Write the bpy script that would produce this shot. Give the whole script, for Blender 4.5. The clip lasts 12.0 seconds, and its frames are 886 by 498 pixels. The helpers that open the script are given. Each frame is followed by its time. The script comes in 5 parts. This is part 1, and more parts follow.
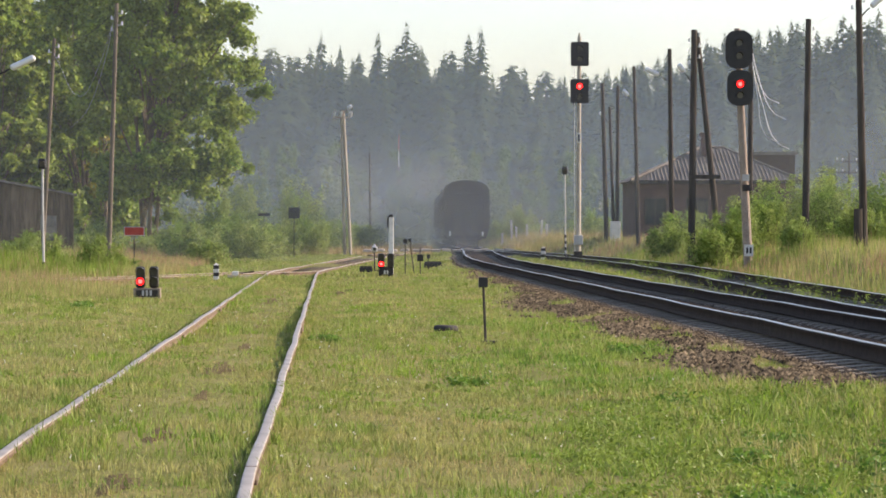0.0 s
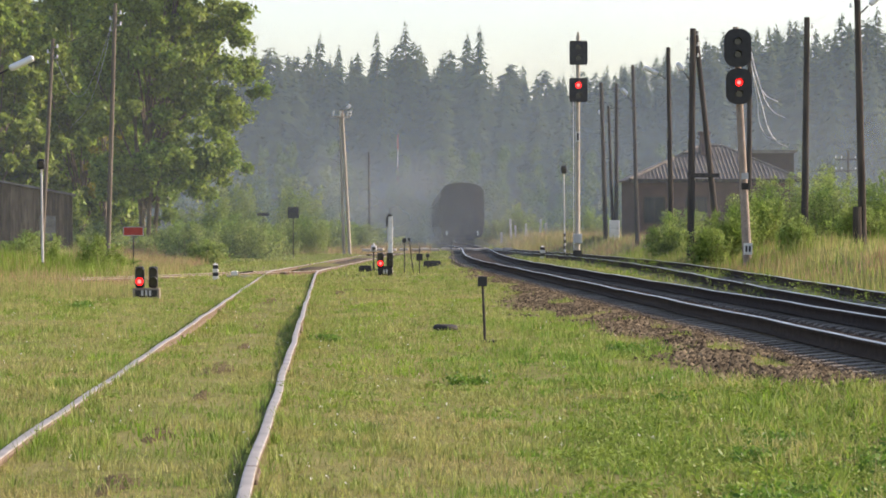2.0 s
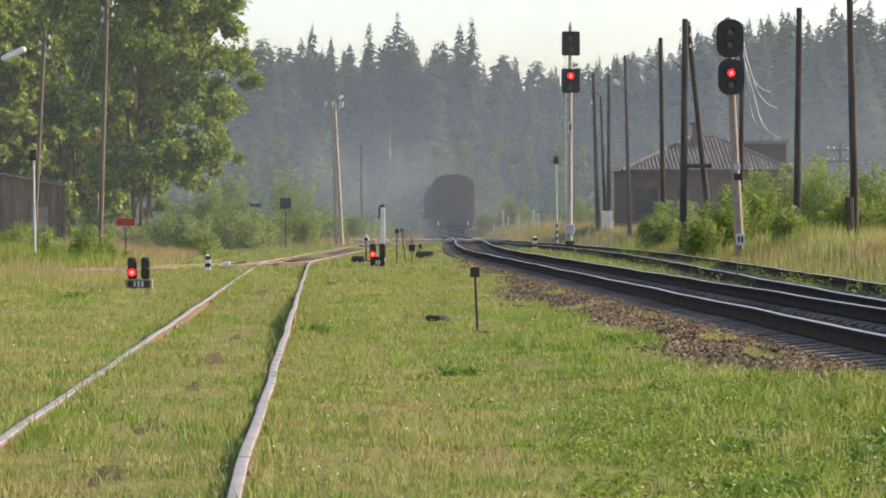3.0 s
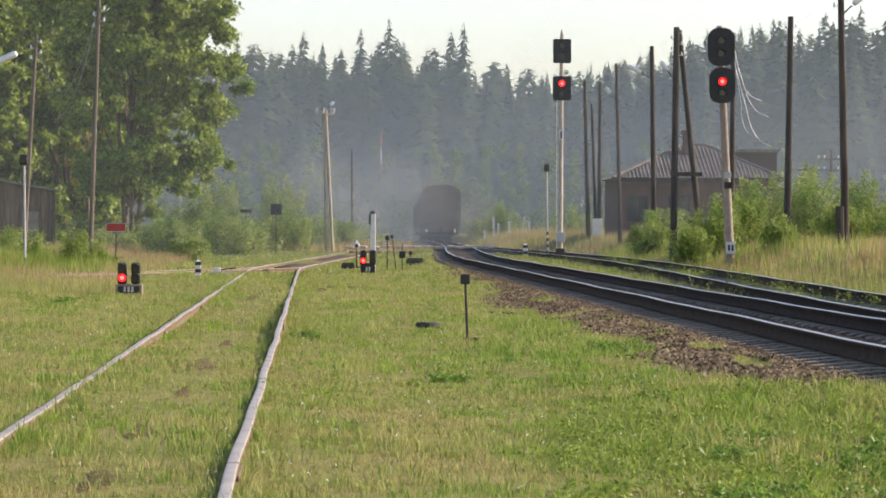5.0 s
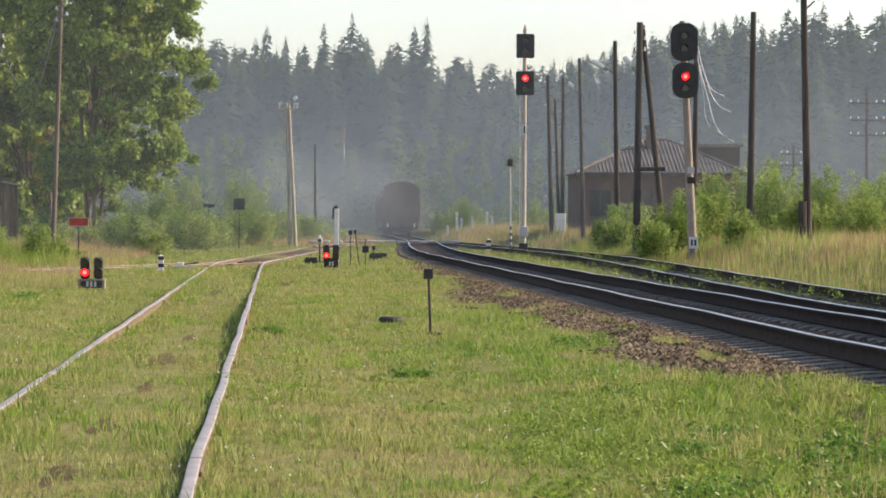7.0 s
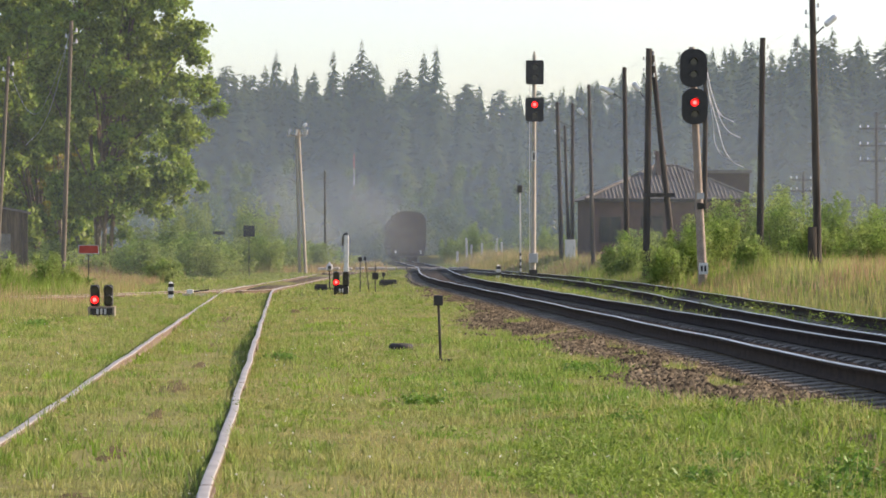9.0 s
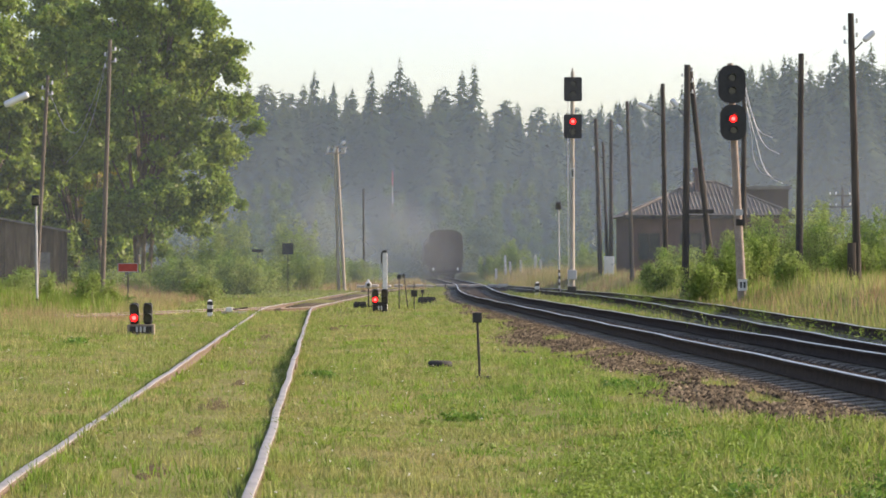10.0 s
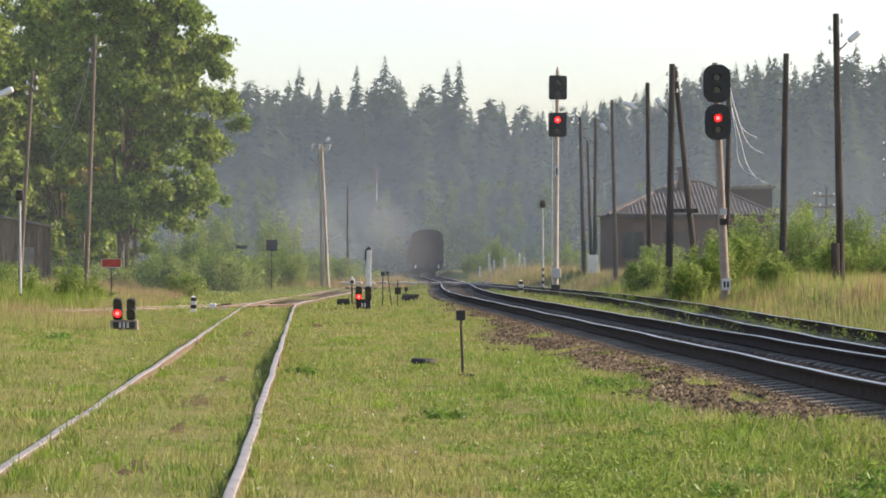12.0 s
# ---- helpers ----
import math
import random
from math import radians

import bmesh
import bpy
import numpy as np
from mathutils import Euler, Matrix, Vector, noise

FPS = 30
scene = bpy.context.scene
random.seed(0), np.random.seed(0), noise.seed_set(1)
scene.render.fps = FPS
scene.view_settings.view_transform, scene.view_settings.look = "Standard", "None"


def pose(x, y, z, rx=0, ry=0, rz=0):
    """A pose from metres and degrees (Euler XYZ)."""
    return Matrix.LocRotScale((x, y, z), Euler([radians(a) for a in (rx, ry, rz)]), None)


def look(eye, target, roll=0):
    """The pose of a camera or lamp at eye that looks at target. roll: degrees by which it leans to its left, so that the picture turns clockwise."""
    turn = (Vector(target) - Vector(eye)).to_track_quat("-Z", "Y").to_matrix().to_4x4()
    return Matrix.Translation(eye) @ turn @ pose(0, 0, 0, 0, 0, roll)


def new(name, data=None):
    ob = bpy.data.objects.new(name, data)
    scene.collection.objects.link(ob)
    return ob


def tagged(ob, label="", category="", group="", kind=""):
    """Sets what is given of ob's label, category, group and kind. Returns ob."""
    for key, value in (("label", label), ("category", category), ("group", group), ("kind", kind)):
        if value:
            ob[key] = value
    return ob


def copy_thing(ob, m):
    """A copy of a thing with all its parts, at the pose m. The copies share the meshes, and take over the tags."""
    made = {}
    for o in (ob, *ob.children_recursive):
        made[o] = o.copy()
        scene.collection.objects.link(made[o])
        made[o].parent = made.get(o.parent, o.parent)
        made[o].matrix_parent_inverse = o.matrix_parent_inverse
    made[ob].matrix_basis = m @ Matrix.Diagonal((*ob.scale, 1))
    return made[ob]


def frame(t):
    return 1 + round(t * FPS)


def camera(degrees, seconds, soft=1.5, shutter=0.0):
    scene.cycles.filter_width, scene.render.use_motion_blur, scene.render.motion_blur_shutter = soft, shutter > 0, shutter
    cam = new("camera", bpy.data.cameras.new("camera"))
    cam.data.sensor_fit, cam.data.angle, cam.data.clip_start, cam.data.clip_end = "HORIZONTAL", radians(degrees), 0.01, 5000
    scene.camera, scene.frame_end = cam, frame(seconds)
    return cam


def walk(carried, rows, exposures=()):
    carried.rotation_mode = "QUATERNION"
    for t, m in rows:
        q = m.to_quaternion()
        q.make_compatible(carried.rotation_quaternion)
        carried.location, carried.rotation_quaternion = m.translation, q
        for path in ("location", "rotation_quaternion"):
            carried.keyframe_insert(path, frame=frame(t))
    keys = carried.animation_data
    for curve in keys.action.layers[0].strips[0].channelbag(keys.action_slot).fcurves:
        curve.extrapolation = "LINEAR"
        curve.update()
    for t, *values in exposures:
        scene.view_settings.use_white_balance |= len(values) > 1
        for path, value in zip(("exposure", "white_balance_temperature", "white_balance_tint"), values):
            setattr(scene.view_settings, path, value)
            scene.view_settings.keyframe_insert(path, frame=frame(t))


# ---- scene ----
cam = camera(18.0, 12.0, soft=1.7)
walk(cam, [
    (0, pose(0, 0, 1.45, 89.6180, -0.0000, -2.3022)),
    (0.5, pose(0, 0, 1.45, 89.7266, -0.2296, -2.2626)),
    (1, pose(0, 0, 1.45, 89.7893, 0.0869, -2.2083)),
    (1.5, pose(0, 0, 1.45, 89.7336, 0.2539, -2.1695)),
    (2, pose(0, 0, 1.45, 89.6018, 0.1534, -2.3196)),
    (2.5, pose(0, 0, 1.45, 89.4364, 0.2771, -2.2120)),
    (3, pose(0, 0, 1.45, 89.4120, 0.1863, -2.4749)),
    (3.5, pose(0, 0, 1.45, 89.4994, 0.1501, -2.7453)),
    (3.7, pose(0, 0, 1.45, 89.6049, 0.1490, -2.6235)),
    (5.5, pose(0, 0, 1.45, 89.4623, -0.3292, -2.8753)),
    (6, pose(0, 0, 1.45, 89.1748, -0.3111, -3.3602)),
    (6.5, pose(0, 0, 1.45, 89.2113, -0.2504, -3.4745)),
    (7, pose(0, 0, 1.45, 89.4474, -0.1434, -3.4227)),
    (9, pose(0, 0, 1.45, 89.9908, 0.0011, -3.2220)),
    (9.5, pose(0, 0, 1.45, 90.2317, 0.0690, -2.8481)),
    (10, pose(0, 0, 1.45, 90.3437, 0.1751, -2.4283)),
    (10.5, pose(0, 0, 1.45, 90.4596, 0.0495, -2.3132)),
    (11, pose(0, 0, 1.45, 90.4996, -0.0162, -2.4320)),
    (11.5, pose(0, 0, 1.45, 90.4894, -0.0664, -2.5817)),
    (12, pose(0, 0, 1.45, 90.2942, -0.1903, -2.7598)),
], exposures=((0, 0.74, 7100, 23), (12, 0.74, 7100, 23)))

# ---- light ----
SUN_AZ, SUN_EL = radians(78), radians(27)
world = bpy.data.worlds.new("world")
scene.world = world
world.use_nodes = True
wn = world.node_tree
sky = wn.nodes.new("ShaderNodeTexSky")
sky.sky_type, sky.sun_disc = "NISHITA", False
sky.sun_elevation, sky.sun_rotation = SUN_EL, SUN_AZ
sky.air_density, sky.dust_density, sky.ozone_density = 1.0, 0.6, 1.0
wn.nodes["Background"].inputs["Strength"].default_value = 0.15
wn.links.new(sky.outputs[0], wn.nodes["Background"].inputs["Color"])
sun = new("sun", bpy.data.lights.new("sun", "SUN"))
sun.data.energy, sun.data.angle, sun.data.color = 4.6, radians(0.6), (1.0, 0.88, 0.70)
sun.matrix_world = look((math.sin(SUN_AZ) * math.cos(SUN_EL) * 50, math.cos(SUN_AZ) * math.cos(SUN_EL) * 50, math.sin(SUN_EL) * 50), (0, 0, 0))


# ---- materials ----
def surf(name, c1, c2, scale=4.0, rough=0.8, metal=0.0, bump=0.2, c3=None, island=0.0, leafy=0.0, rnd=0.0, stretch=(1, 1, 1), wide=0.0, c4=None):
    """A surface in two tones at two scales, with relief; island or rnd vary it from piece to piece, leafy lets light through."""
    m = bpy.data.materials.new(name)
    m.use_nodes = True
    nt = m.node_tree
    N, L = nt.nodes, nt.links
    b = N["Principled BSDF"]
    geo = N.new("ShaderNodeNewGeometry")
    tc = N.new("ShaderNodeTexCoord")
    mp = N.new("ShaderNodeMapping")
    mp.inputs["Scale"].default_value = stretch
    L.new(tc.outputs["Object"], mp.inputs["Vector"])
    n1, n2 = N.new("ShaderNodeTexNoise"), N.new("ShaderNodeTexNoise")
    n1.inputs["Scale"].default_value, n1.inputs["Detail"].default_value = scale, 4
    n2.inputs["Scale"].default_value, n2.inputs["Detail"].default_value = scale * 9, 3
    L.new(mp.outputs[0], n1.inputs["Vector"])
    L.new(mp.outputs[0], n2.inputs["Vector"])

    def ramp(src, lo, hi):
        r = N.new("ShaderNodeMapRange")
        r.inputs[1].default_value, r.inputs[2].default_value = lo, hi
        L.new(src, r.inputs[0])
        return r.outputs[0]

    def mix(fac, a, bb):
        x = N.new("ShaderNodeMix")
        x.data_type = "RGBA"
        if isinstance(fac, float):
            x.inputs[0].default_value = fac
        else:
            L.new(fac, x.inputs[0])
        for s, v in ((6, a), (7, bb)):
            if isinstance(v, tuple):
                x.inputs[s].default_value = (*v, 1)
            else:
                L.new(v, x.inputs[s])
        return x.outputs[2]

    col = mix(ramp(n1.outputs[0], 0.35, 0.65), c1, c2)
    if c3:
        col = mix(ramp(n2.outputs[0], 0.5, 0.72), col, c3)
    if wide and c4:
        n3 = N.new("ShaderNodeTexNoise")
        n3.inputs["Scale"].default_value, n3.inputs["Detail"].default_value = wide, 3
        L.new(geo.outputs["Position"], n3.inputs["Vector"])
        col = mix(ramp(n3.outputs[0], 0.44, 0.62), col, c4)
    if island or rnd:
        hs = N.new("ShaderNodeHueSaturation")
        if island:
            src = geo.outputs["Random Per Island"]
        else:
            src = N.new("ShaderNodeObjectInfo").outputs["Random"]
        k = island or rnd
        v = N.new("ShaderNodeMapRange")
        v.inputs[3].default_value, v.inputs[4].default_value = 1 - k, 1 + k
        L.new(src, v.inputs[0])
        L.new(v.outputs[0], hs.inputs["Value"])
        L.new(col, hs.inputs["Color"])
        col = hs.outputs[0]
    L.new(col, b.inputs["Base Color"])
    b.inputs["Roughness"].default_value, b.inputs["Metallic"].default_value = rough, metal
    if bump:
        bp = N.new("ShaderNodeBump")
        bp.inputs["Strength"].default_value, bp.inputs["Distance"].default_value = bump, 0.03
        L.new(n2.outputs[0], bp.inputs["Height"])
        L.new(bp.outputs[0], b.inputs["Normal"])
    if leafy:
        tr = N.new("ShaderNodeBsdfTranslucent")
        ms = N.new("ShaderNodeMixShader")
        ms.inputs[0].default_value = leafy
        L.new(col, tr.inputs["Color"])
        L.new(b.outputs[0], ms.inputs[1])
        L.new(tr.outputs[0], ms.inputs[2])
        L.new(ms.outputs[0], N["Material Output"].inputs["Surface"])
        b.inputs["Specular IOR Level"].default_value = 0.3
    return m


def glow(name, color, strength):
    m = bpy.data.materials.new(name)
    m.use_nodes = True
    b = m.node_tree.nodes["Principled BSDF"]
    b.inputs["Base Color"].default_value = (*color, 1)
    b.inputs["Emission Color"].default_value = (*color, 1)
    b.inputs["Emission Strength"].default_value = strength
    return m


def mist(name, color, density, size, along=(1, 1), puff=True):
    """Airborne dust, and air haze put onto tinted sheets: a lit, scattering veil that lets most light pass. It thins
    out towards its rim.
    """
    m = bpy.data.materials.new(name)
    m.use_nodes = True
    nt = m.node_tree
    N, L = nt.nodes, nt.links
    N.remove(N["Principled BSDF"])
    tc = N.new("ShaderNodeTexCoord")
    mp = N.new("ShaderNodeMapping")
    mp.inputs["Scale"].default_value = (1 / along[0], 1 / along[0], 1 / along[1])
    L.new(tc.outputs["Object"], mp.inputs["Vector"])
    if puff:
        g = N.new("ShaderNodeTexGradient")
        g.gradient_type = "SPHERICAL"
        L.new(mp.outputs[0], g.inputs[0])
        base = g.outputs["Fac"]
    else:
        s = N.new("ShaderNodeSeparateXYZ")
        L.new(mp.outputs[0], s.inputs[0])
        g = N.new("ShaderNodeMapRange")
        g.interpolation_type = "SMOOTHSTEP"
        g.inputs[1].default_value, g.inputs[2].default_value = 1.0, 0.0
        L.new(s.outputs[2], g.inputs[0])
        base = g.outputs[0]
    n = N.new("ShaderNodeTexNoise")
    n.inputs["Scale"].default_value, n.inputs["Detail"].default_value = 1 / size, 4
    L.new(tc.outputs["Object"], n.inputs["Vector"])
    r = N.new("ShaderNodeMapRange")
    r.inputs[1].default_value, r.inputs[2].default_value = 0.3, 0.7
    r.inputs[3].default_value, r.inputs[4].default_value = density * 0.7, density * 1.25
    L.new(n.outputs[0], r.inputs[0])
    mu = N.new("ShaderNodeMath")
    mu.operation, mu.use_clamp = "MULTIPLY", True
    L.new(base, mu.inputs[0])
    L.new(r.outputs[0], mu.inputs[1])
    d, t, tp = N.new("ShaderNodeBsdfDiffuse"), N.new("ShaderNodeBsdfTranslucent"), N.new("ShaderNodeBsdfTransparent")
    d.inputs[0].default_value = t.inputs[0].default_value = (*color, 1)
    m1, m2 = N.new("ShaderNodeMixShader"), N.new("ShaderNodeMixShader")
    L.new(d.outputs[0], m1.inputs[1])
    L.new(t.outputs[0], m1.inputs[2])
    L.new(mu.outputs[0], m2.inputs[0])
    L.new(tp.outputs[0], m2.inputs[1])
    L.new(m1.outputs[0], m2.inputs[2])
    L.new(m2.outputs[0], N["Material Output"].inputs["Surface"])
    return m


M_ground = surf("turf", (0.125, 0.155, 0.037), (0.21, 0.205, 0.07), 1.3, 0.95, bump=0.8, c3=(0.12, 0.10, 0.048), wide=0.7, c4=(0.205, 0.195, 0.075))
M_grass = surf("grass_blades", (0.15, 0.255, 0.04), (0.27, 0.325, 0.085), 1.6, 0.55, bump=0, island=0.42, leafy=0.45, wide=0.8, c4=(0.325, 0.325, 0.115))
M_mown = surf("short_turf_blades", (0.20, 0.265, 0.06), (0.32, 0.32, 0.11), 1.1, 0.6, bump=0, island=0.35, leafy=0.4, wide=0.45, c4=(0.36, 0.31, 0.135))
M_straw = surf("dry_grass", (0.38, 0.315, 0.15), (0.31, 0.31, 0.115), 0.4, 0.7, bump=0, island=0.35, leafy=0.4, wide=0.12, c4=(0.36, 0.245, 0.15))
M_lush = surf("lush_grass", (0.095, 0.22, 0.022), (0.17, 0.30, 0.045), 1.4, 0.5, bump=0, island=0.45, leafy=0.45, wide=1.1, c4=(0.21, 0.29, 0.06))
M_tuft = surf("fresh_tufts", (0.15, 0.29, 0.025), (0.24, 0.35, 0.05), 1.5, 0.5, bump=0, island=0.35, leafy=0.5)
M_redgrass = surf("seeding_grass", (0.33, 0.20, 0.115), (0.38, 0.27, 0.15), 1.0, 0.7, bump=0, island=0.3, leafy=0.4)
M_dock = surf("dark_weed_leaves", (0.085, 0.19, 0.026), (0.15, 0.265, 0.045), 3, 0.5, bump=0, island=0.35, leafy=0.4)
M_weed = surf("weed_leaves", (0.15, 0.25, 0.03), (0.22, 0.30, 0.06), 2, 0.55, bump=0, island=0.35, leafy=0.4)
M_leaf = surf("tree_leaves", (0.165, 0.265, 0.043), (0.27, 0.345, 0.075), 0.5, 0.5, bump=0, island=0.5, leafy=0.48)
M_leaf_bush = surf("bush_leaves", (0.165, 0.265, 0.055), (0.28, 0.34, 0.11), 0.7, 0.55, bump=0, island=0.45, leafy=0.55)
M_leaf_far = surf("birch_leaves", (0.10, 0.17, 0.05), (0.15, 0.20, 0.07), 0.3, 0.6, bump=0, island=0.3, leafy=0.35)
M_yellow = surf("yellow_leaves", (0.38, 0.30, 0.03), (0.30, 0.30, 0.04), 1, 0.5, bump=0, island=0.3, leafy=0.4)
M_needle = surf("spruce_needles", (0.035, 0.07, 0.03), (0.06, 0.10, 0.04), 0.15, 0.7, bump=0, island=0.3, leafy=0.25, wide=0.055, c4=(0.105, 0.14, 0.055))
M_bark = surf("bark", (0.13, 0.10, 0.07), (0.20, 0.16, 0.11), 6, 0.9, bump=0.8, stretch=(1, 1, 0.2))
M_gravel = surf("gravel", (0.105, 0.08, 0.052), (0.165, 0.13, 0.088), 7, 0.95, bump=0.8, c3=(0.05, 0.04, 0.035))
M_earth = surf("bare_earth", (0.12, 0.09, 0.045), (0.165, 0.13, 0.065), 9, 0.95, bump=0.8, c3=(0.07, 0.055, 0.028))
M_petal = surf("white_petals", (0.68, 0.67, 0.60), (0.78, 0.77, 0.72), 8, 0.7, bump=0, leafy=0.3)
M_stone = surf("gravel_stones", (0.052, 0.041, 0.026), (0.20, 0.158, 0.10), 3, 0.9, bump=0.3, island=0.85)
M_ballast = surf("ballast", (0.062, 0.051, 0.040), (0.12, 0.10, 0.078), 9, 0.95, bump=0.9, c3=(0.035, 0.03, 0.026))
M_bed = surf("oily_ballast", (0.032, 0.026, 0.020), (0.064, 0.052, 0.040), 9, 0.95, bump=0.9, c3=(0.10, 0.082, 0.062))
M_sleeper = surf("sleeper_concrete", (0.175, 0.15, 0.118), (0.25, 0.218, 0.172), 6, 0.9, bump=0.5, c3=(0.10, 0.088, 0.074), rnd=0.3)
M_rail = surf("rail_steel", (0.03, 0.022, 0.018), (0.05, 0.035, 0.028), 5, 0.85, metal=0.0, bump=0.3)
M_railtop = surf("worn_rail_head", (0.42, 0.41, 0.40), (0.52, 0.51, 0.50), 3, 0.32, metal=1.0, bump=0.05)
M_rustrail = surf("rusty_rail", (0.13, 0.09, 0.062), (0.19, 0.14, 0.10), 4, 0.85, metal=0.1, bump=0.4)
M_rusttop = surf("dull_rail_head", (0.30, 0.275, 0.24), (0.42, 0.39, 0.345), 2.5, 0.5, metal=0.3, bump=0.1)
M_timber = surf("weathered_pole_timber", (0.04, 0.035, 0.031), (0.082, 0.071, 0.061), 5, 0.9, bump=0.5, stretch=(1, 1, 0.12), rnd=0.25)
M_greywood = surf("grey_pole_timber", (0.10, 0.085, 0.066), (0.17, 0.145, 0.115), 5, 0.9, bump=0.5, stretch=(1, 1, 0.12))
M_mastb = surf("stained_concrete", (0.25, 0.20, 0.165), (0.34, 0.28, 0.235), 2.5, 0.9, bump=0.4, c3=(0.17, 0.13, 0.105))
M_palewood = surf("bleached_timber", (0.36, 0.31, 0.25), (0.47, 0.42, 0.35), 5, 0.85, bump=0.4, stretch=(1, 1, 0.12))
M_concrete = surf("mast_concrete", (0.37, 0.33, 0.275), (0.46, 0.42, 0.355), 3, 0.85, bump=0.3, c3=(0.28, 0.24, 0.195))
M_white = surf("white_paint", (0.62, 0.61, 0.58), (0.74, 0.73, 0.70), 4, 0.6, bump=0.1, c3=(0.42, 0.39, 0.35))
M_greypaint = surf("grey_paint", (0.42, 0.42, 0.42), (0.52, 0.52, 0.51), 4, 0.5, bump=0.1, c3=(0.3, 0.29, 0.28))
M_black = surf("black_enamel", (0.012, 0.012, 0.013), (0.022, 0.022, 0.024), 6, 0.5, bump=0.1)
M_visor = surf("black_visor", (0.03, 0.03, 0.031), (0.07, 0.07, 0.07), 9, 0.45, bump=0.15)
M_lens = surf("dark_lens", (0.03, 0.035, 0.035), (0.06, 0.06, 0.06), 6, 0.1, bump=0)
M_red = glow("red_lamp", (1.0, 0.012, 0.01), 2.2)
M_hot = glow("red_lamp_core", (1.0, 0.10, 0.09), 2.8)
M_redsign = surf("red_sign_enamel", (0.36, 0.035, 0.025), (0.45, 0.06, 0.04), 6, 0.5, bump=0.1)
M_planks = surf("shed_planks", (0.105, 0.076, 0.052), (0.185, 0.138, 0.096), 3, 0.9, bump=0.5, stretch=(3, 3, 0.3), rnd=0.35)
M_felt = surf("roofing_felt", (0.15, 0.135, 0.12), (0.23, 0.21, 0.18), 3, 0.9, bump=0.4)
M_brick = surf("old_brick", (0.105, 0.062, 0.052), (0.15, 0.09, 0.076), 1.2, 0.9, bump=0.3, c3=(0.10, 0.06, 0.05))
M_brickdark = surf("sooty_brick", (0.06, 0.042, 0.036), (0.095, 0.065, 0.056), 1.2, 0.9, bump=0.3, c3=(0.045, 0.034, 0.03))
M_slate = surf("corrugated_asbestos", (0.13, 0.115, 0.10), (0.20, 0.18, 0.155), 1.0, 0.9, bump=0.3, c3=(0.10, 0.085, 0.075))
M_glass = surf("window_glass", (0.02, 0.025, 0.03), (0.035, 0.04, 0.045), 2, 0.08, bump=0)
M_wagon = surf("wagon_paint", (0.074, 0.058, 0.052), (0.105, 0.085, 0.077), 1.2, 0.75, bump=0.2, c3=(0.06, 0.045, 0.04))
M_wagonroof = surf("wagon_roof", (0.10, 0.08, 0.075), (0.15, 0.125, 0.115), 1.0, 0.7, bump=0.2)
M_iron = surf("dirty_iron", (0.025, 0.023, 0.022), (0.05, 0.045, 0.04), 5, 0.7, metal=0.3, bump=0.3)
M_rubber = surf("old_rubber", (0.02, 0.02, 0.02), (0.045, 0.043, 0.04), 8, 0.85, bump=0.3)
M_lampglass = surf("lamp_cover", (0.68, 0.69, 0.70), (0.76, 0.77, 0.78), 5, 0.3, metal=0.2, bump=0)
M_ceramic = surf("insulator_ceramic", (0.62, 0.62, 0.60), (0.72, 0.72, 0.70), 8, 0.25, bump=0)
M_wire = surf("aluminium_wire", (0.45, 0.45, 0.45), (0.55, 0.55, 0.55), 8, 0.5, metal=0.4, bump=0)
M_plank = surf("crossing_boards", (0.33, 0.29, 0.25), (0.44, 0.40, 0.35), 2, 0.9, bump=0.4, rnd=0.25)
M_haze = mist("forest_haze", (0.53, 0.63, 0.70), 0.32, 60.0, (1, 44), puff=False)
M_dust = mist("dust_veil", (0.58, 0.61, 0.62), 0.42, 3.0, (6.5, 5.0))
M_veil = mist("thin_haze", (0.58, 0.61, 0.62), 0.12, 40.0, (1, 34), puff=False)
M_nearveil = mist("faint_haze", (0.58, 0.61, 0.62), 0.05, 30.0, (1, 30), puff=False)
M_dust_low = mist("low_dust", (0.60, 0.61, 0.60), 0.34, 3.0, (7.0, 6.0))
M_bankhaze = mist("bank_haze", (0.50, 0.53, 0.53), 0.2, 9.0, (26.0, 10.0))


for dull in (M_rail, M_bed, M_ballast, M_sleeper, M_earth, M_gravel, M_stone, M_ground, M_timber, M_planks):
    dull.node_tree.nodes["Principled BSDF"].inputs["Specular IOR Level"].default_value = 0.1


# ---- building helpers ----
def I4():
    return Matrix.Identity(4)


def box(bm, sx, sy, sz, m=None, bevel=0.0):
    """A block centred on m's origin."""
    r = bmesh.ops.create_cube(bm, size=1.0)["verts"]
    bmesh.ops.transform(bm, matrix=(m or I4()) @ Matrix.Diagonal((sx, sy, sz, 1)), verts=r)
    if bevel:
        es = list({e for v in r for e in v.link_edges})
        bmesh.ops.bevel(bm, geom=es, offset=bevel, segments=2, affect="EDGES", profile=0.5)
    return bm


def tube(bm, p, q, r1, r2=None, n=10):
    """A round bar from p to q."""
    p, q = Vector(p), Vector(q)
    d = q - p
    m = Matrix.Translation((p + q) / 2) @ d.to_track_quat("Z", "Y").to_matrix().to_4x4()
    bmesh.ops.create_cone(bm, cap_ends=True, segments=n, radius1=r1, radius2=r1 if r2 is None else r2, depth=d.length, matrix=m)
    return bm


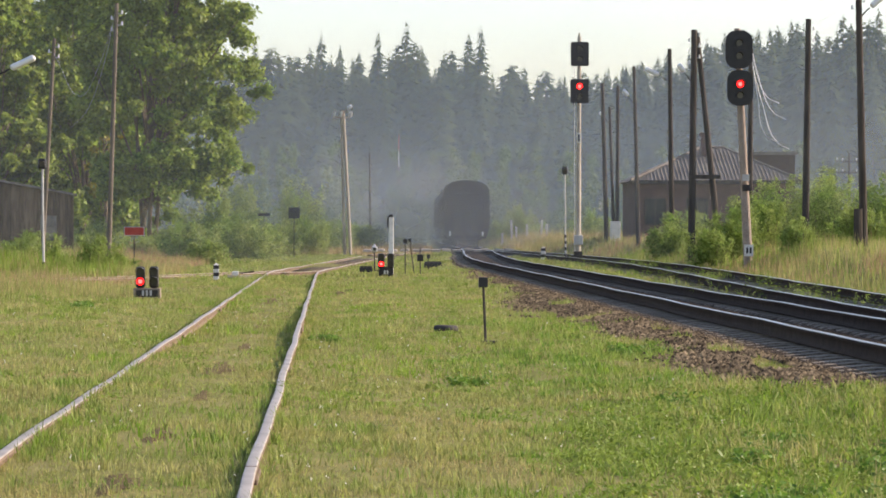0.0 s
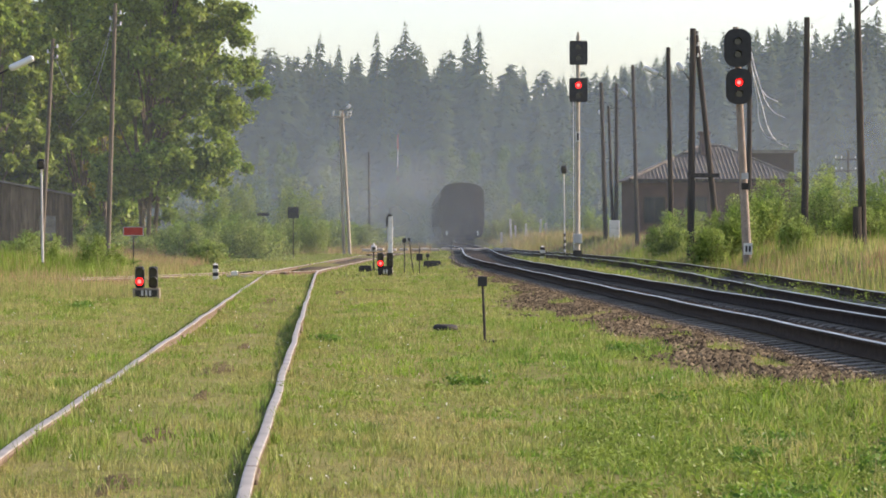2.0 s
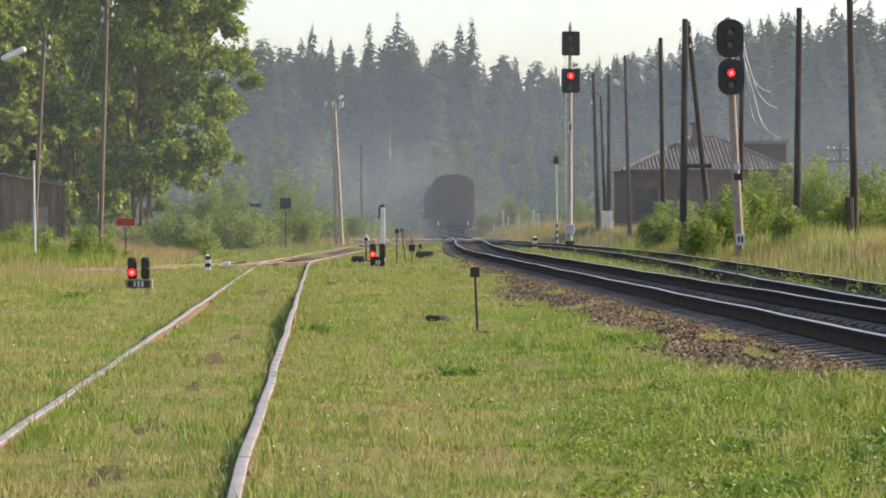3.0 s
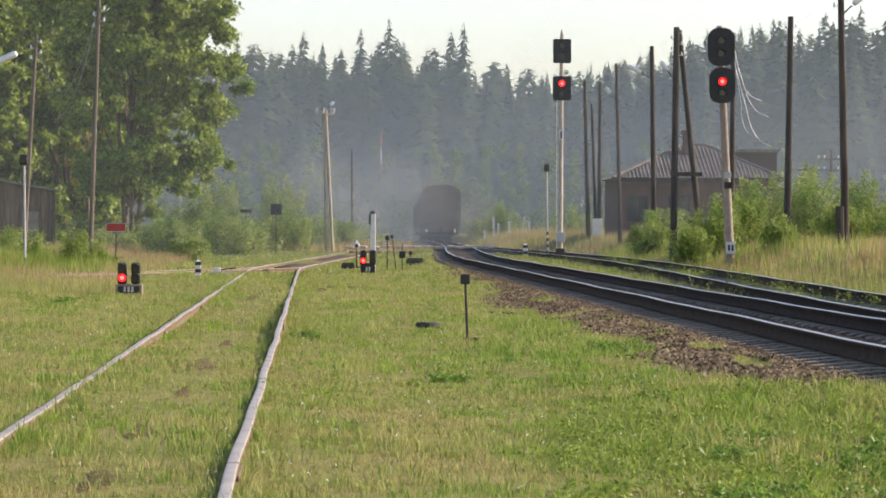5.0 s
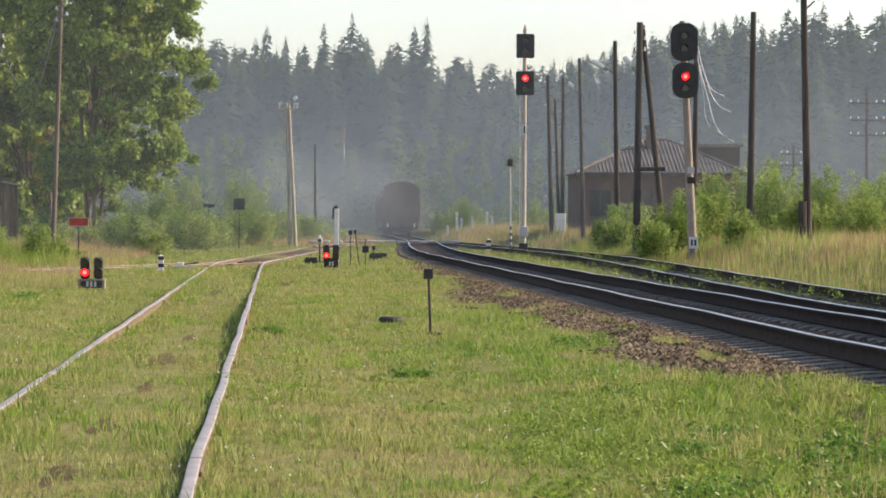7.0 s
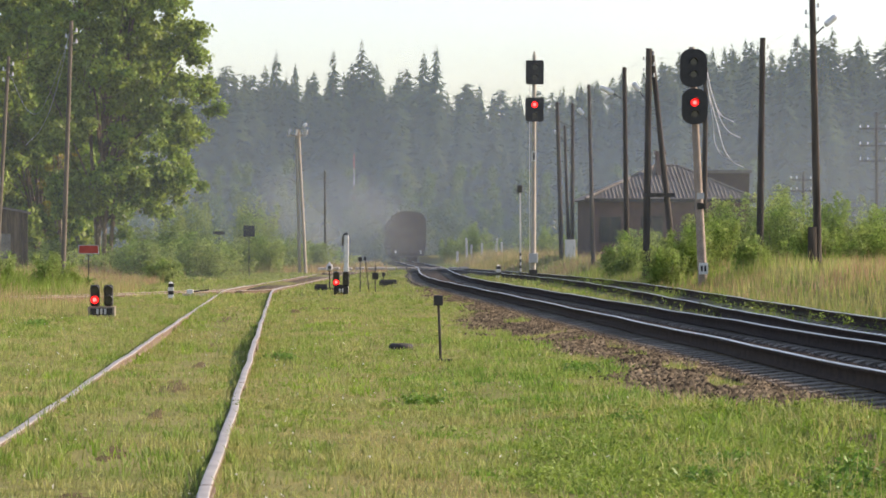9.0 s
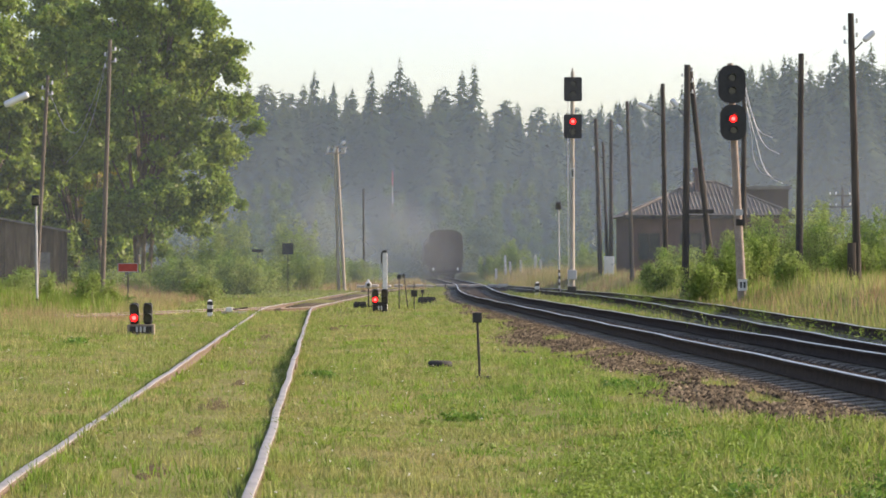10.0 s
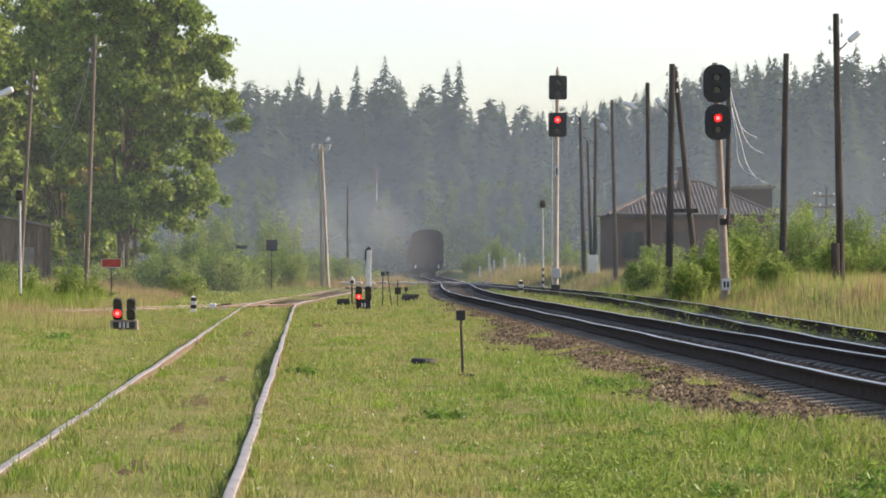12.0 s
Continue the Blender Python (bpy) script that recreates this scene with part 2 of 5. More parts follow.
def sheet(bm, outline, depth, m=None):
    """A plate with the given outline in x and z, thick along y."""
    m = m or I4()
    f = [bm.verts.new(m @ Vector((x, -depth / 2, z))) for x, z in outline]
    k = [bm.verts.new(m @ Vector((x, depth / 2, z))) for x, z in outline]
    bm.faces.new(f)
    bm.faces.new(k[::-1])
    for i in range(len(f)):
        j = (i + 1) % len(f)
        bm.faces.new((f[j], f[i], k[i], k[j]))
    return bm


def rounded(w, h, r, n=5):
    out = []
    for cx, cz, a0 in ((w / 2 - r, h / 2 - r, 0), (-w / 2 + r, h / 2 - r, 90), (-w / 2 + r, -h / 2 + r, 180), (w / 2 - r, -h / 2 + r, 270)):
        for i in range(n + 1):
            a = radians(a0 + 90 * i / n)
            out.append((cx + r * math.cos(a), cz + r * math.sin(a)))
    return out


def part(name, bm, material, parent=None, label="", smooth=False):
    if isinstance(bm, bmesh.types.BMesh):
        bmesh.ops.recalc_face_normals(bm, faces=bm.faces)
        me = bpy.data.meshes.new(name)
        bm.to_mesh(me)
        bm.free()
    else:
        me = bm
    if not me.materials:
        me.materials.append(material)
    if smooth:
        for pl in me.polygons:
            pl.use_smooth = True
    ob = new(name, me)
    if parent is not None:
        ob.parent = parent
    if label:
        ob["label"] = label
    return ob


def thing(name, m, label, category, group="", kind=""):
    ob = new(name)
    ob.matrix_basis = m
    return tagged(ob, label, category, group, kind)


def soup(name, verts, faces, material):
    """A mesh from arrays of vertices and of triangles or quads."""
    me = bpy.data.meshes.new(name)
    k = faces.shape[1]
    me.vertices.add(len(verts))
    me.vertices.foreach_set("co", np.ascontiguousarray(verts, dtype=np.float32).ravel())
    me.loops.add(faces.size)
    me.loops.foreach_set("vertex_index", np.ascontiguousarray(faces, dtype=np.int32).ravel())
    me.polygons.add(len(faces))
    me.polygons.foreach_set("loop_start", np.arange(0, faces.size, k, dtype=np.int32))
    me.update(calc_edges=True)
    me.validate()
    me.materials.append(material)
    return me


def B():
    return bmesh.new()


# ---- the lie of the land ----
def sstep(a, b, v):
    t = np.clip((v - a) / (b - a), 0, 1)
    return t * t * (3 - 2 * t)


def sag(y):
    """The ground falls away gently beyond the far points."""
    return -0.0014 * np.clip(np.asarray(y, float) - 170, 0, 130)


def main_x(y):
    y = np.asarray(y, float)
    return 6.22 + 3.2 * sstep(95, 200, y) + 0.028 * np.clip(y - 192, 0, 400)


def loop_x(y):
    y = np.asarray(y, float)
    return 8.3 + 2.6 * sstep(22, 105, y) - 1.6 * sstep(105, 175, y)


def siding_x(y):
    y = np.asarray(y, float)
    d = y - 94
    return -1.25 + 0.0325 * (d + np.sqrt(d * d + 4)) + 0.0007 * np.clip(y - 150, 0, 80) ** 2


def spur_x(y):
    y = np.asarray(y, float)
    d = 94.5 - y
    return siding_x(y) - 0.205 * (d + np.sqrt(d * d + 1))


def ground_z(x, y):
    x, y = np.asarray(x, float), np.asarray(y, float)
    z = 0.035 * np.sin(x * 0.9 + y * 0.13) + 0.03 * np.sin(x * 0.33 - y * 0.21 + 1.3) - 0.02
    far = np.clip(y / 30, 0, 1)
    z = z * (0.5 + 0.5 * far)
    z = z + 0.07 * (patchy(x, y, 0.85, 30) - 0.5) * sstep(0.4, 1.4, x) * (1 - sstep(45, 60, y))
    edge = loop_x(y) + 2.2
    z = z + 0.85 * sstep(0, 3.5, x - edge) * sstep(20, 60, y)
    z = z + 0.35 * sstep(-5.5, -12, x) * sstep(60, 110, y)
    bed = np.maximum(1 - sstep(1.5, 2.6, np.abs(x - main_x(y))), 1 - sstep(1.3, 2.3, np.abs(x - loop_x(y))))
    return z * (1 - bed) + 0.08 * bed + sag(y)


def patchy(x, y, s, k=0):
    """Smooth random patches between 0 and 1, about s metres across."""
    gx, gy = np.asarray(x, float) / s + 17.3 * k, np.asarray(y, float) / (s * 1.6) + 5.1 * k
    ix, iy = np.floor(gx), np.floor(gy)
    fx, fy = gx - ix, gy - iy
    fx, fy = fx * fx * (3 - 2 * fx), fy * fy * (3 - 2 * fy)

    def rnd(a, b):
        v = np.sin(a * 127.1 + b * 311.7) * 43758.5453
        return v - np.floor(v)

    lo = rnd(ix, iy) * (1 - fx) + rnd(ix + 1, iy) * fx
    hi = rnd(ix, iy + 1) * (1 - fx) + rnd(ix + 1, iy + 1) * fx
    return lo * (1 - fy) + hi * fy


def wobble(y, k):
    y = np.asarray(y, float)
    return 0.008 * np.sin(y * 0.55 + k) + 0.005 * np.sin(y * 1.23 + 2 * k)


def make_ground():
    ys = np.concatenate([np.array([-900, -300, -100, -40, -10]), np.arange(0, 70, 0.4), np.arange(70, 300, 1.6), np.geomspace(300, 4000, 22)])
    half = np.concatenate([np.arange(21, 60, 2.0), np.geomspace(60, 2600, 16)])
    xs = np.concatenate([-half[::-1], np.arange(-20, 20.5, 0.4), half])
    X, Y = np.meshgrid(xs, ys)
    V = np.stack([X.ravel(), Y.ravel(), ground_z(X, Y).ravel()], 1)
    n = len(xs)
    i, j = np.meshgrid(np.arange(len(ys) - 1), np.arange(n - 1), indexing="ij")
    a = (i * n + j).ravel()
    F = np.stack([a, a + 1, a + n + 1, a + n], 1)
    me = soup("ground", V, F, M_ground)
    ob = part("ground", me, M_ground, smooth=True)
    tagged(ob, "rough station yard turf with dry patches", "ground", kind="structure")


make_ground()


# ---- railway ----
def sweep(path, profile):
    """Verts and quads of a closed profile (across, up) carried along a path of points."""
    P = np.asarray(path, float)
    T = np.gradient(P, axis=0)
    T[:, 2] = 0
    T /= np.linalg.norm(T, axis=1)[:, None]
    S = np.stack([T[:, 1], -T[:, 0], 0 * T[:, 0]], 1)
    pr = np.asarray(profile, float)
    V = P[:, None, :] + S[:, None, :] * pr[None, :, 0, None] + np.array([0, 0, 1.0]) * pr[None, :, 1, None]
    n, k = len(P), len(pr)
    i, j = np.meshgrid(np.arange(n - 1), np.arange(k), indexing="ij")
    a, b = (i * k + j).ravel(), (i * k + (j + 1) % k).ravel()
    return V.reshape(-1, 3), np.stack([a, b, b + k, a + k], 1)


RAIL = [(-0.066, -0.18), (-0.066, -0.165), (-0.012, -0.145), (-0.01, -0.05), (-0.036, -0.036), (-0.036, -0.008), (0.036, -0.008), (0.036, -0.036), (0.01, -0.05), (0.012, -0.145), (0.066, -0.165), (0.066, -0.18)]
HEAD = [(-0.036, -0.009), (-0.034, -0.002), (-0.026, 0.0), (0.026, 0.0), (0.034, -0.002), (0.036, -0.009)]


def track(label, xf, y0, y1, top, steel, shine, sleepers=None, step=1.0, joints=False):
    tr = thing("railway_track", I4(), label, "railway track", kind="structure")
    ys = np.arange(y0, y1 + step, step)
    for s, k in ((-0.795, 0.3), (0.795, 1.7)):
        path = np.stack([xf(ys) + s + wobble(ys, k), ys, top + sag(ys) + 0.6 * wobble(ys, k + 1)], 1)
        r = part("rail", soup("rail", *sweep(path, RAIL), steel), steel, tr)
        part("rail_head", soup("rail_head", *sweep(path, HEAD), shine), shine, r, "rail head polished by wheels")
        for yj in np.arange(13 + 2 * k, 90, 12.5) if joints else ():
            bm = B()
            for side in (-0.045, 0.045):
                box(bm, 0.022, 0.8, 0.09, pose(side * 0.85, 0, -0.09), 0.006)
            box(bm, 0.076, 0.012, 0.02, pose(0, 0, -0.008))
            fp = part("fishplate", bm, steel, r)
            fp.matrix_basis = pose(float(xf(yj) + s + wobble(yj, k)), yj, top + float(sag(yj) + 0.6 * wobble(yj, k + 1)), 0, 0, -math.degrees(math.atan(float(xf(yj + 0.5) - xf(yj - 0.5)))))
    if sleepers:
        me = sleeper_mesh()
        for y in np.arange(sleepers[0], sleepers[1], 0.545):
            x = float(xf(y))
            a = math.atan2(float(xf(y + 0.5) - xf(y - 0.5)), 1.0)
            o = part("sleeper", me, M_sleeper, tr)
            o.matrix_basis = pose(x + random.uniform(-0.02, 0.02), y + random.uniform(-0.02, 0.02), top - 0.19 + float(sag(y)), 0, 0, -math.degrees(a) + random.uniform(-0.8, 0.8))
    return tr


def sleeper_mesh():
    bm = B()
    sheet(bm, [(-1.35, -0.2), (1.35, -0.2), (1.35, -0.03), (1.0, 0), (0.55, 0.0), (0.4, -0.05), (-0.4, -0.05), (-0.55, 0), (-1.0, 0), (-1.35, -0.03)], 0.27)
    bmesh.ops.recalc_face_normals(bm, faces=bm.faces)
    me = bpy.data.meshes.new("sleeper")
    bm.to_mesh(me)
    bm.free()
    me.materials.append(M_sleeper)
    return me


def bed(name, label, xf, y0, y1, z, half, foot, material):
    ys = np.arange(y0, y1, 1.0)
    path = np.stack([xf(ys), ys, z + sag(ys)], 1)
    ob = part(name, soup(name, *sweep(path, [(-foot, -0.3), (-half, 0), (half, 0), (foot, -0.3)]), material), material)
    tagged(ob, label, "ballast bed", kind="structure")


RAIL_TOP = 0.33
bed("ballast_bed", "dark oily ballast under the main track", main_x, -80, 330, RAIL_TOP - 0.222, 1.42, 2.1, M_bed)
bed("ballast_bed", "dark weedy ballast under the loop track", loop_x, -80, 172, RAIL_TOP - 0.26, 0.9, 1.2, M_bed)
bed("siding_bed", "worn brown gravel under the far siding", siding_x, 100, 175, 0.01, 0.5, 0.75, M_gravel)
track("main running track with polished rails on concrete sleepers", main_x, -80, 330, RAIL_TOP, M_rail, M_railtop, (14, 150))
track("loop track with dark rails among weeds", loop_x, -80, 172, RAIL_TOP, M_rail, M_railtop, (20, 110))
track("overgrown siding with dull rusty rails sunk in grass", siding_x, -80, 190, 0.07, M_rustrail, M_rusttop, joints=True)
track("overgrown spur with rusty rails joining the siding", spur_x, 78, 104, 0.075, M_rustrail, M_rusttop, step=0.5)

# ---- foliage builders ----
RNG = np.random.default_rng(7)


def leaf_soup(P, size, flat=0.0, long=1.5, one=False):
    """Small folded leaves at points P."""
    n = len(P)
    a = RNG.normal(size=(n, 3))
    a[:, 2] *= 1 - flat
    a /= np.linalg.norm(a, axis=1)[:, None] + 1e-6
    b = RNG.normal(size=(n, 3))
    b -= a * (a * b).sum(1)[:, None]
    b /= np.linalg.norm(b, axis=1)[:, None] + 1e-6
    c = np.cross(a, b)
    s = size * RNG.uniform(0.6, 1.35, n)[:, None]
    if one:
        V = np.stack([P - a * s * long / 2, P + a * s * 0.1 + b * s * 0.62, P + a * s * long / 2 - b * s * 0.3], 1).reshape(-1, 3)
        return V, np.arange(3 * n).reshape(n, 3)
    V = np.stack([P - a * s * long / 2, P + b * s * 0.5 + c * s * 0.12, P + a * s * long / 2, P - b * s * 0.5 + c * s * 0.12], 1).reshape(-1, 3)
    i = np.arange(n)[:, None] * 4
    return V, np.concatenate([i + np.array([[0, 1, 2]]), i + np.array([[0, 2, 3]])])


def clump_points(C, R, n):
    """n points in the outer shells of clumps with centres C and radii R (n x 3)."""
    w = R.prod(1) ** (2 / 3)
    k = RNG.choice(len(C), n, p=w / w.sum())
    d = RNG.normal(size=(n, 3))
    d /= np.linalg.norm(d, axis=1)[:, None]
    return C[k] + d * R[k] * np.minimum(np.abs(RNG.normal(0.62, 0.3, n)), 1.35)[:, None]


def branches(bm, base, tips, r0, crotch):
    """Limbs from points on the stem out to the tips, in two bent lengths."""
    for t in tips:
        t = Vector(t)
        h = crotch + RNG.uniform(0, 0.55) * max(t.z - crotch, 0.3)
        s = Vector((base[0] + RNG.normal() * 0.12, base[1] + RNG.normal() * 0.12, min(h, t.z - 0.1)))
        m = s.lerp(t, 0.5) + Vector((RNG.normal() * 0.2, RNG.normal() * 0.2, RNG.uniform(0.0, 0.5)))
        tube(bm, s, m, r0 * 0.5, r0 * 0.28, 6)
        tube(bm, m, t, r0 * 0.28, r0 * 0.08, 5)


def broadleaf(x, y, crown, height, width, n, size, label, material=M_leaf, stems=1, group="", skew=0.0):
    """A broadleaf tree: stem or stems, limbs and a crown of leaf clumps between crown and height."""
    tree = thing("tree", pose(x, y, float(ground_z(x, y)) - 0.05), label, "tree", group)
    k = max(24, int(width ** 2 * (19 if n > 60000 else 10)))
    C = []
    while len(C) < k:
        u = RNG.uniform(0, 1)
        prof = math.sin(math.pi * (0.2 + 0.74 * u)) ** 0.55
        a, r = RNG.uniform(0, 6.283), (0.25 + 0.75 * math.sqrt(RNG.uniform(0, 1))) * width * 0.92 * prof
        r *= 1 + 0.14 * math.sin(3 * a + 5 * u) + 0.1 * math.sin(7 * u * 3 + 2 * a)
        C.append((math.cos(a) * r + skew, math.sin(a) * r, crown + u * (height - crown) - 0.06 * r))
    C = np.array(C)
    R = RNG.uniform(0.55, 1.25, (k, 1)) * np.array([[1.0, 1.0, 0.82]]) * width * (0.125 if n > 60000 else 0.17)
    bm = B()
    for i in range(stems):
        a = 6.283 * i / stems + 0.6
        off = 0.0 if stems == 1 else 0.28
        p0 = (math.cos(a) * off, math.sin(a) * off, 0)
        p1 = (math.cos(a) * off * 3 + skew * 0.15, math.sin(a) * off * 2, height * 0.33)
        p2 = (math.cos(a) * off * 5 + skew * 0.6, math.sin(a) * off * 3, height * 0.8)
        r = 0.0088 * height / stems ** 0.4
        tube(bm, p0, p1, r * 1.25, r * 0.8, 9)
        tube(bm, p1, p2, r * 0.8, r * 0.15, 8)
    branches(bm, (0, 0), C[RNG.choice(k, min(k, 34), replace=False)], 0.008 * height, crown * 0.6)
    part("trunk", bm, M_bark, tree, smooth=True)
    V, F = leaf_soup(clump_points(C, R, n), size, one=y > 155)
    part("crown", soup("crown", V, F, material), material, tree)
    return tree


def shrub(x, y, w, h, n, size, label, material=M_leaf_bush, group="shrubs on the verges"):
    sh = thing("shrub", pose(x, y, float(ground_z(x, y)) - 0.03), label, "shrub", group)
    # upright shoots that lean outwards, leaved along their length
    k = max(9, int(w * 13))
    bx, by = RNG.normal(0, w * 0.24, k), RNG.normal(0, w * 0.22, k)
    off = np.minimum(1, np.hypot(bx, by) / (w * 0.6))
    hh = h * RNG.uniform(0.5, 1.08, k) * (1 - 0.5 * off ** 1.5)
    tx, ty = bx * 1.35 + RNG.normal(0, 0.1 * h, k), by * 1.35 + RNG.normal(0, 0.1 * h, k)
    for i in range(5):
        bm = B()
        tube(bm, (bx[i] * 0.6, by[i] * 0.6, 0), (tx[i], ty[i], hh[i] * 0.95), 0.022, 0.006, 5)
        part("stem", bm, M_bark, sh)
    j = RNG.choice(k, n, p=hh / hh.sum())
    u = RNG.uniform(0.04, 1, n) ** 0.85
    r = (0.05 + 0.17 * np.sin(np.pi * np.minimum(1, 0.15 + 0.8 * u))) * (0.5 + 0.32 * w)
    P = np.stack([bx[j] + (tx[j] - bx[j]) * u ** 1.4, by[j] + (ty[j] - by[j]) * u ** 1.4, hh[j] * u], 1) + RNG.normal(0, 1, (n, 3)) * (r * np.array([[1], [1], [0.8]])).T * 0.75
    P[:, 2] = np.maximum(P[:, 2], 0.02)
    V, F = leaf_soup(P, size, long=2.2, one=y > 85)
    part("foliage", soup("foliage", V, F, material), material, sh)
    return sh


# ---- forest behind the station ----
def spruce_soup(x, y, z, h, w, low, pine):
    """Ragged drooping branch sprays round one stem; a pine bears its crown high up."""
    n = 380
    if pine:
        t = RNG.uniform(0.55, 1, n)
        lump = 1 + 0.3 * np.sin(t * 37 + x) * np.sin(t * 19 + y)
        r = w * 0.52 * np.sqrt(np.clip(1 - ((t - 0.76) / 0.245) ** 2, 0.005, 1)) * lump * RNG.uniform(0.35, 1.1, n)
    else:
        t = low + (0.995 - low) * RNG.uniform(0, 1, n) ** 0.62
        t = np.clip(np.floor(t * 30) / 30 + RNG.normal(0, 0.02, n), 0.03, 0.997)
        r = w * (1 - t) ** RNG.uniform(0.68, 0.86) * RNG.uniform(0.4, 1.15, n) * (1 + 0.18 * np.sin(t * 23 + x)) + 0.08 + 0.2 * (1 - t)
    a = RNG.uniform(0, 6.283, n)
    ca, sa = np.cos(a), np.sin(a)
    zz = z + t * h
    droop = r * RNG.uniform(-0.25 if pine else 0.1, 0.45, n)
    wd = 0.26 * r + 0.06 + 0.2 * (1 - t)
    ins = RNG.uniform(0, 0.55, n) * r
    base = np.stack([x + ca * ins, y + sa * ins, zz + 0.15], 1)
    tip = np.stack([x + ca * r, y + sa * r, zz - droop], 1)
    side = np.stack([-sa, ca, 0 * t], 1) * wd[:, None]
    mid = base * 0.4 + tip * 0.6
    sink = np.stack([0 * t, 0 * t, -RNG.uniform(0.3, 0.9, n) * (0.25 + 0.75 * (1 - t))], 1)
    V = np.stack([base, mid + side + sink * 0.5, tip, mid - side + sink], 1)
    return V.reshape(-1, 3)


def forest():
    out = []
    spec = []
    for row, (d, count, lo, hi) in enumerate(((386, 105, 12, 26), (400, 140, 24, 29), (418, 150, 26, 30), (436, 150, 27, 30.5), (456, 140, 28, 31.5))):
        for i in range(count):
            X = -95 + 235 * (i + RNG.uniform(0.1, 0.9)) / count
            dip = -4.0 * math.exp(-((X - 36) / 11) ** 2) + 4.0 * sstep(54, 68, X)
            spec.append((X, d + RNG.uniform(-9, 9), RNG.uniform(lo - 2.5, hi) + float(dip), 0.05 if row < 2 else 0.35, RNG.uniform() < 0.2))
    for X, d, h in ((10.9, 400, 32.0), (21.4, 398, 31.2), (6.9, 405, 31.0), (-1.3, 408, 31.0), (19.8, 402, 30.6), (73, 396, 33), (78.5, 398, 34.0)):
        spec.append((X, d, h, 0.1, False))
    for X, d, h, low, pine in spec:
        out.append(spruce_soup(X, d, -0.6, h, h * RNG.uniform(0.15, 0.24), low, pine))
    V = np.concatenate(out)
    i = np.arange(len(V) // 4)[:, None] * 4
    F = np.concatenate([i + np.array([[0, 1, 2]]), i + np.array([[0, 2, 3]])])
    ob = part("spruce_forest", soup("spruce_forest", V, F, M_needle), M_needle)
    tagged(ob, "dense dark spruce and pine forest veiled in blue haze", "forest", kind="stuff")
    bm = B()
    for X, d, h, low, pine in spec:
        tube(bm, (X, d, -0.6), (X, d, -0.6 + h * 0.97), 0.2, 0.03, 5)
    tagged(part("forest_trunks", bm, M_bark), "bare grey-brown trunks inside the spruce forest", "tree trunks", kind="stuff")
    # birches, willows and young growth along the foot of the forest
    C, R = [], []
    for i in range(330):
        X, d = RNG.uniform(-75, 110), RNG.uniform(318, 376)
        h = RNG.uniform(3.5, 7.5) + (6.0 if RNG.uniform() < 0.3 else 0)
        for j in range(7):
            u = RNG.uniform(0.1, 0.97)
            s = RNG.uniform(0.5, 1.0) * (1.25 - 0.7 * u) * (0.7 + 0.05 * h)
            C.append((X + RNG.normal() * 0.9 * (1.1 - u), d + RNG.normal() * 0.8, -0.6 + h * u))
            R.append((s, s, s * 1.35))
    V, F = leaf_soup(clump_points(np.array(C), np.array(R), 240000), 0.27, one=True)
    ob = part("birch_thicket", soup("birch_thicket", V, F, M_leaf_far), M_leaf_far)
    tagged(ob, "pale green birch and willow thicket along the forest edge", "thicket", kind="stuff")


forest()


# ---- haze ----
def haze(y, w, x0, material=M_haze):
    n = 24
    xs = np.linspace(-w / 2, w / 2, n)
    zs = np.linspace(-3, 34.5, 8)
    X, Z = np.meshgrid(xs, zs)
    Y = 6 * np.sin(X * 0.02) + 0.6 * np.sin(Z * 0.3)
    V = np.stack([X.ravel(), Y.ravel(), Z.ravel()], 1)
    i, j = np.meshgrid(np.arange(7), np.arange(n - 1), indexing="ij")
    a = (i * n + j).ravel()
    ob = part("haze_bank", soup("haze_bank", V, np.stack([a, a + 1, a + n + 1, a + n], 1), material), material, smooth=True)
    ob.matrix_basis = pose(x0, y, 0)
    tagged(ob, "thin blue-grey sheet standing in for haze in the air", "haze", kind="stuff")


# upright tinted sheets stand in for air haze and lift the distant darks
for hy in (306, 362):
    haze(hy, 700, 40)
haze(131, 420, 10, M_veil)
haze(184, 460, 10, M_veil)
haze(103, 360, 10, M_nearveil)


def bank_haze(x, y, z):
    n = 17
    u = np.linspace(-1, 1, n)
    X, Z = np.meshgrid(u * 26, u * 10)
    Y = 0.8 * np.sin(X * 0.2) + 0.3 * np.cos(Z * 0.7)
    i, j = np.meshgrid(np.arange(n - 1), np.arange(n - 1), indexing="ij")
    a = (i * n + j).ravel()
    V = np.stack([X.ravel(), Y.ravel(), Z.ravel()], 1)
    ob = part("haze_bank", soup("haze_bank", V, np.stack([a, a + 1, a + n + 1, a + n], 1), M_bankhaze), M_bankhaze, smooth=True)
    ob.matrix_basis = pose(x, y, z)
    tagged(ob, "pale sheet standing in for haze over the grassy bank", "haze", kind="stuff")


# haze put into one pale sheet, added to soften the house behind it
bank_haze(41, 146, 3.0)

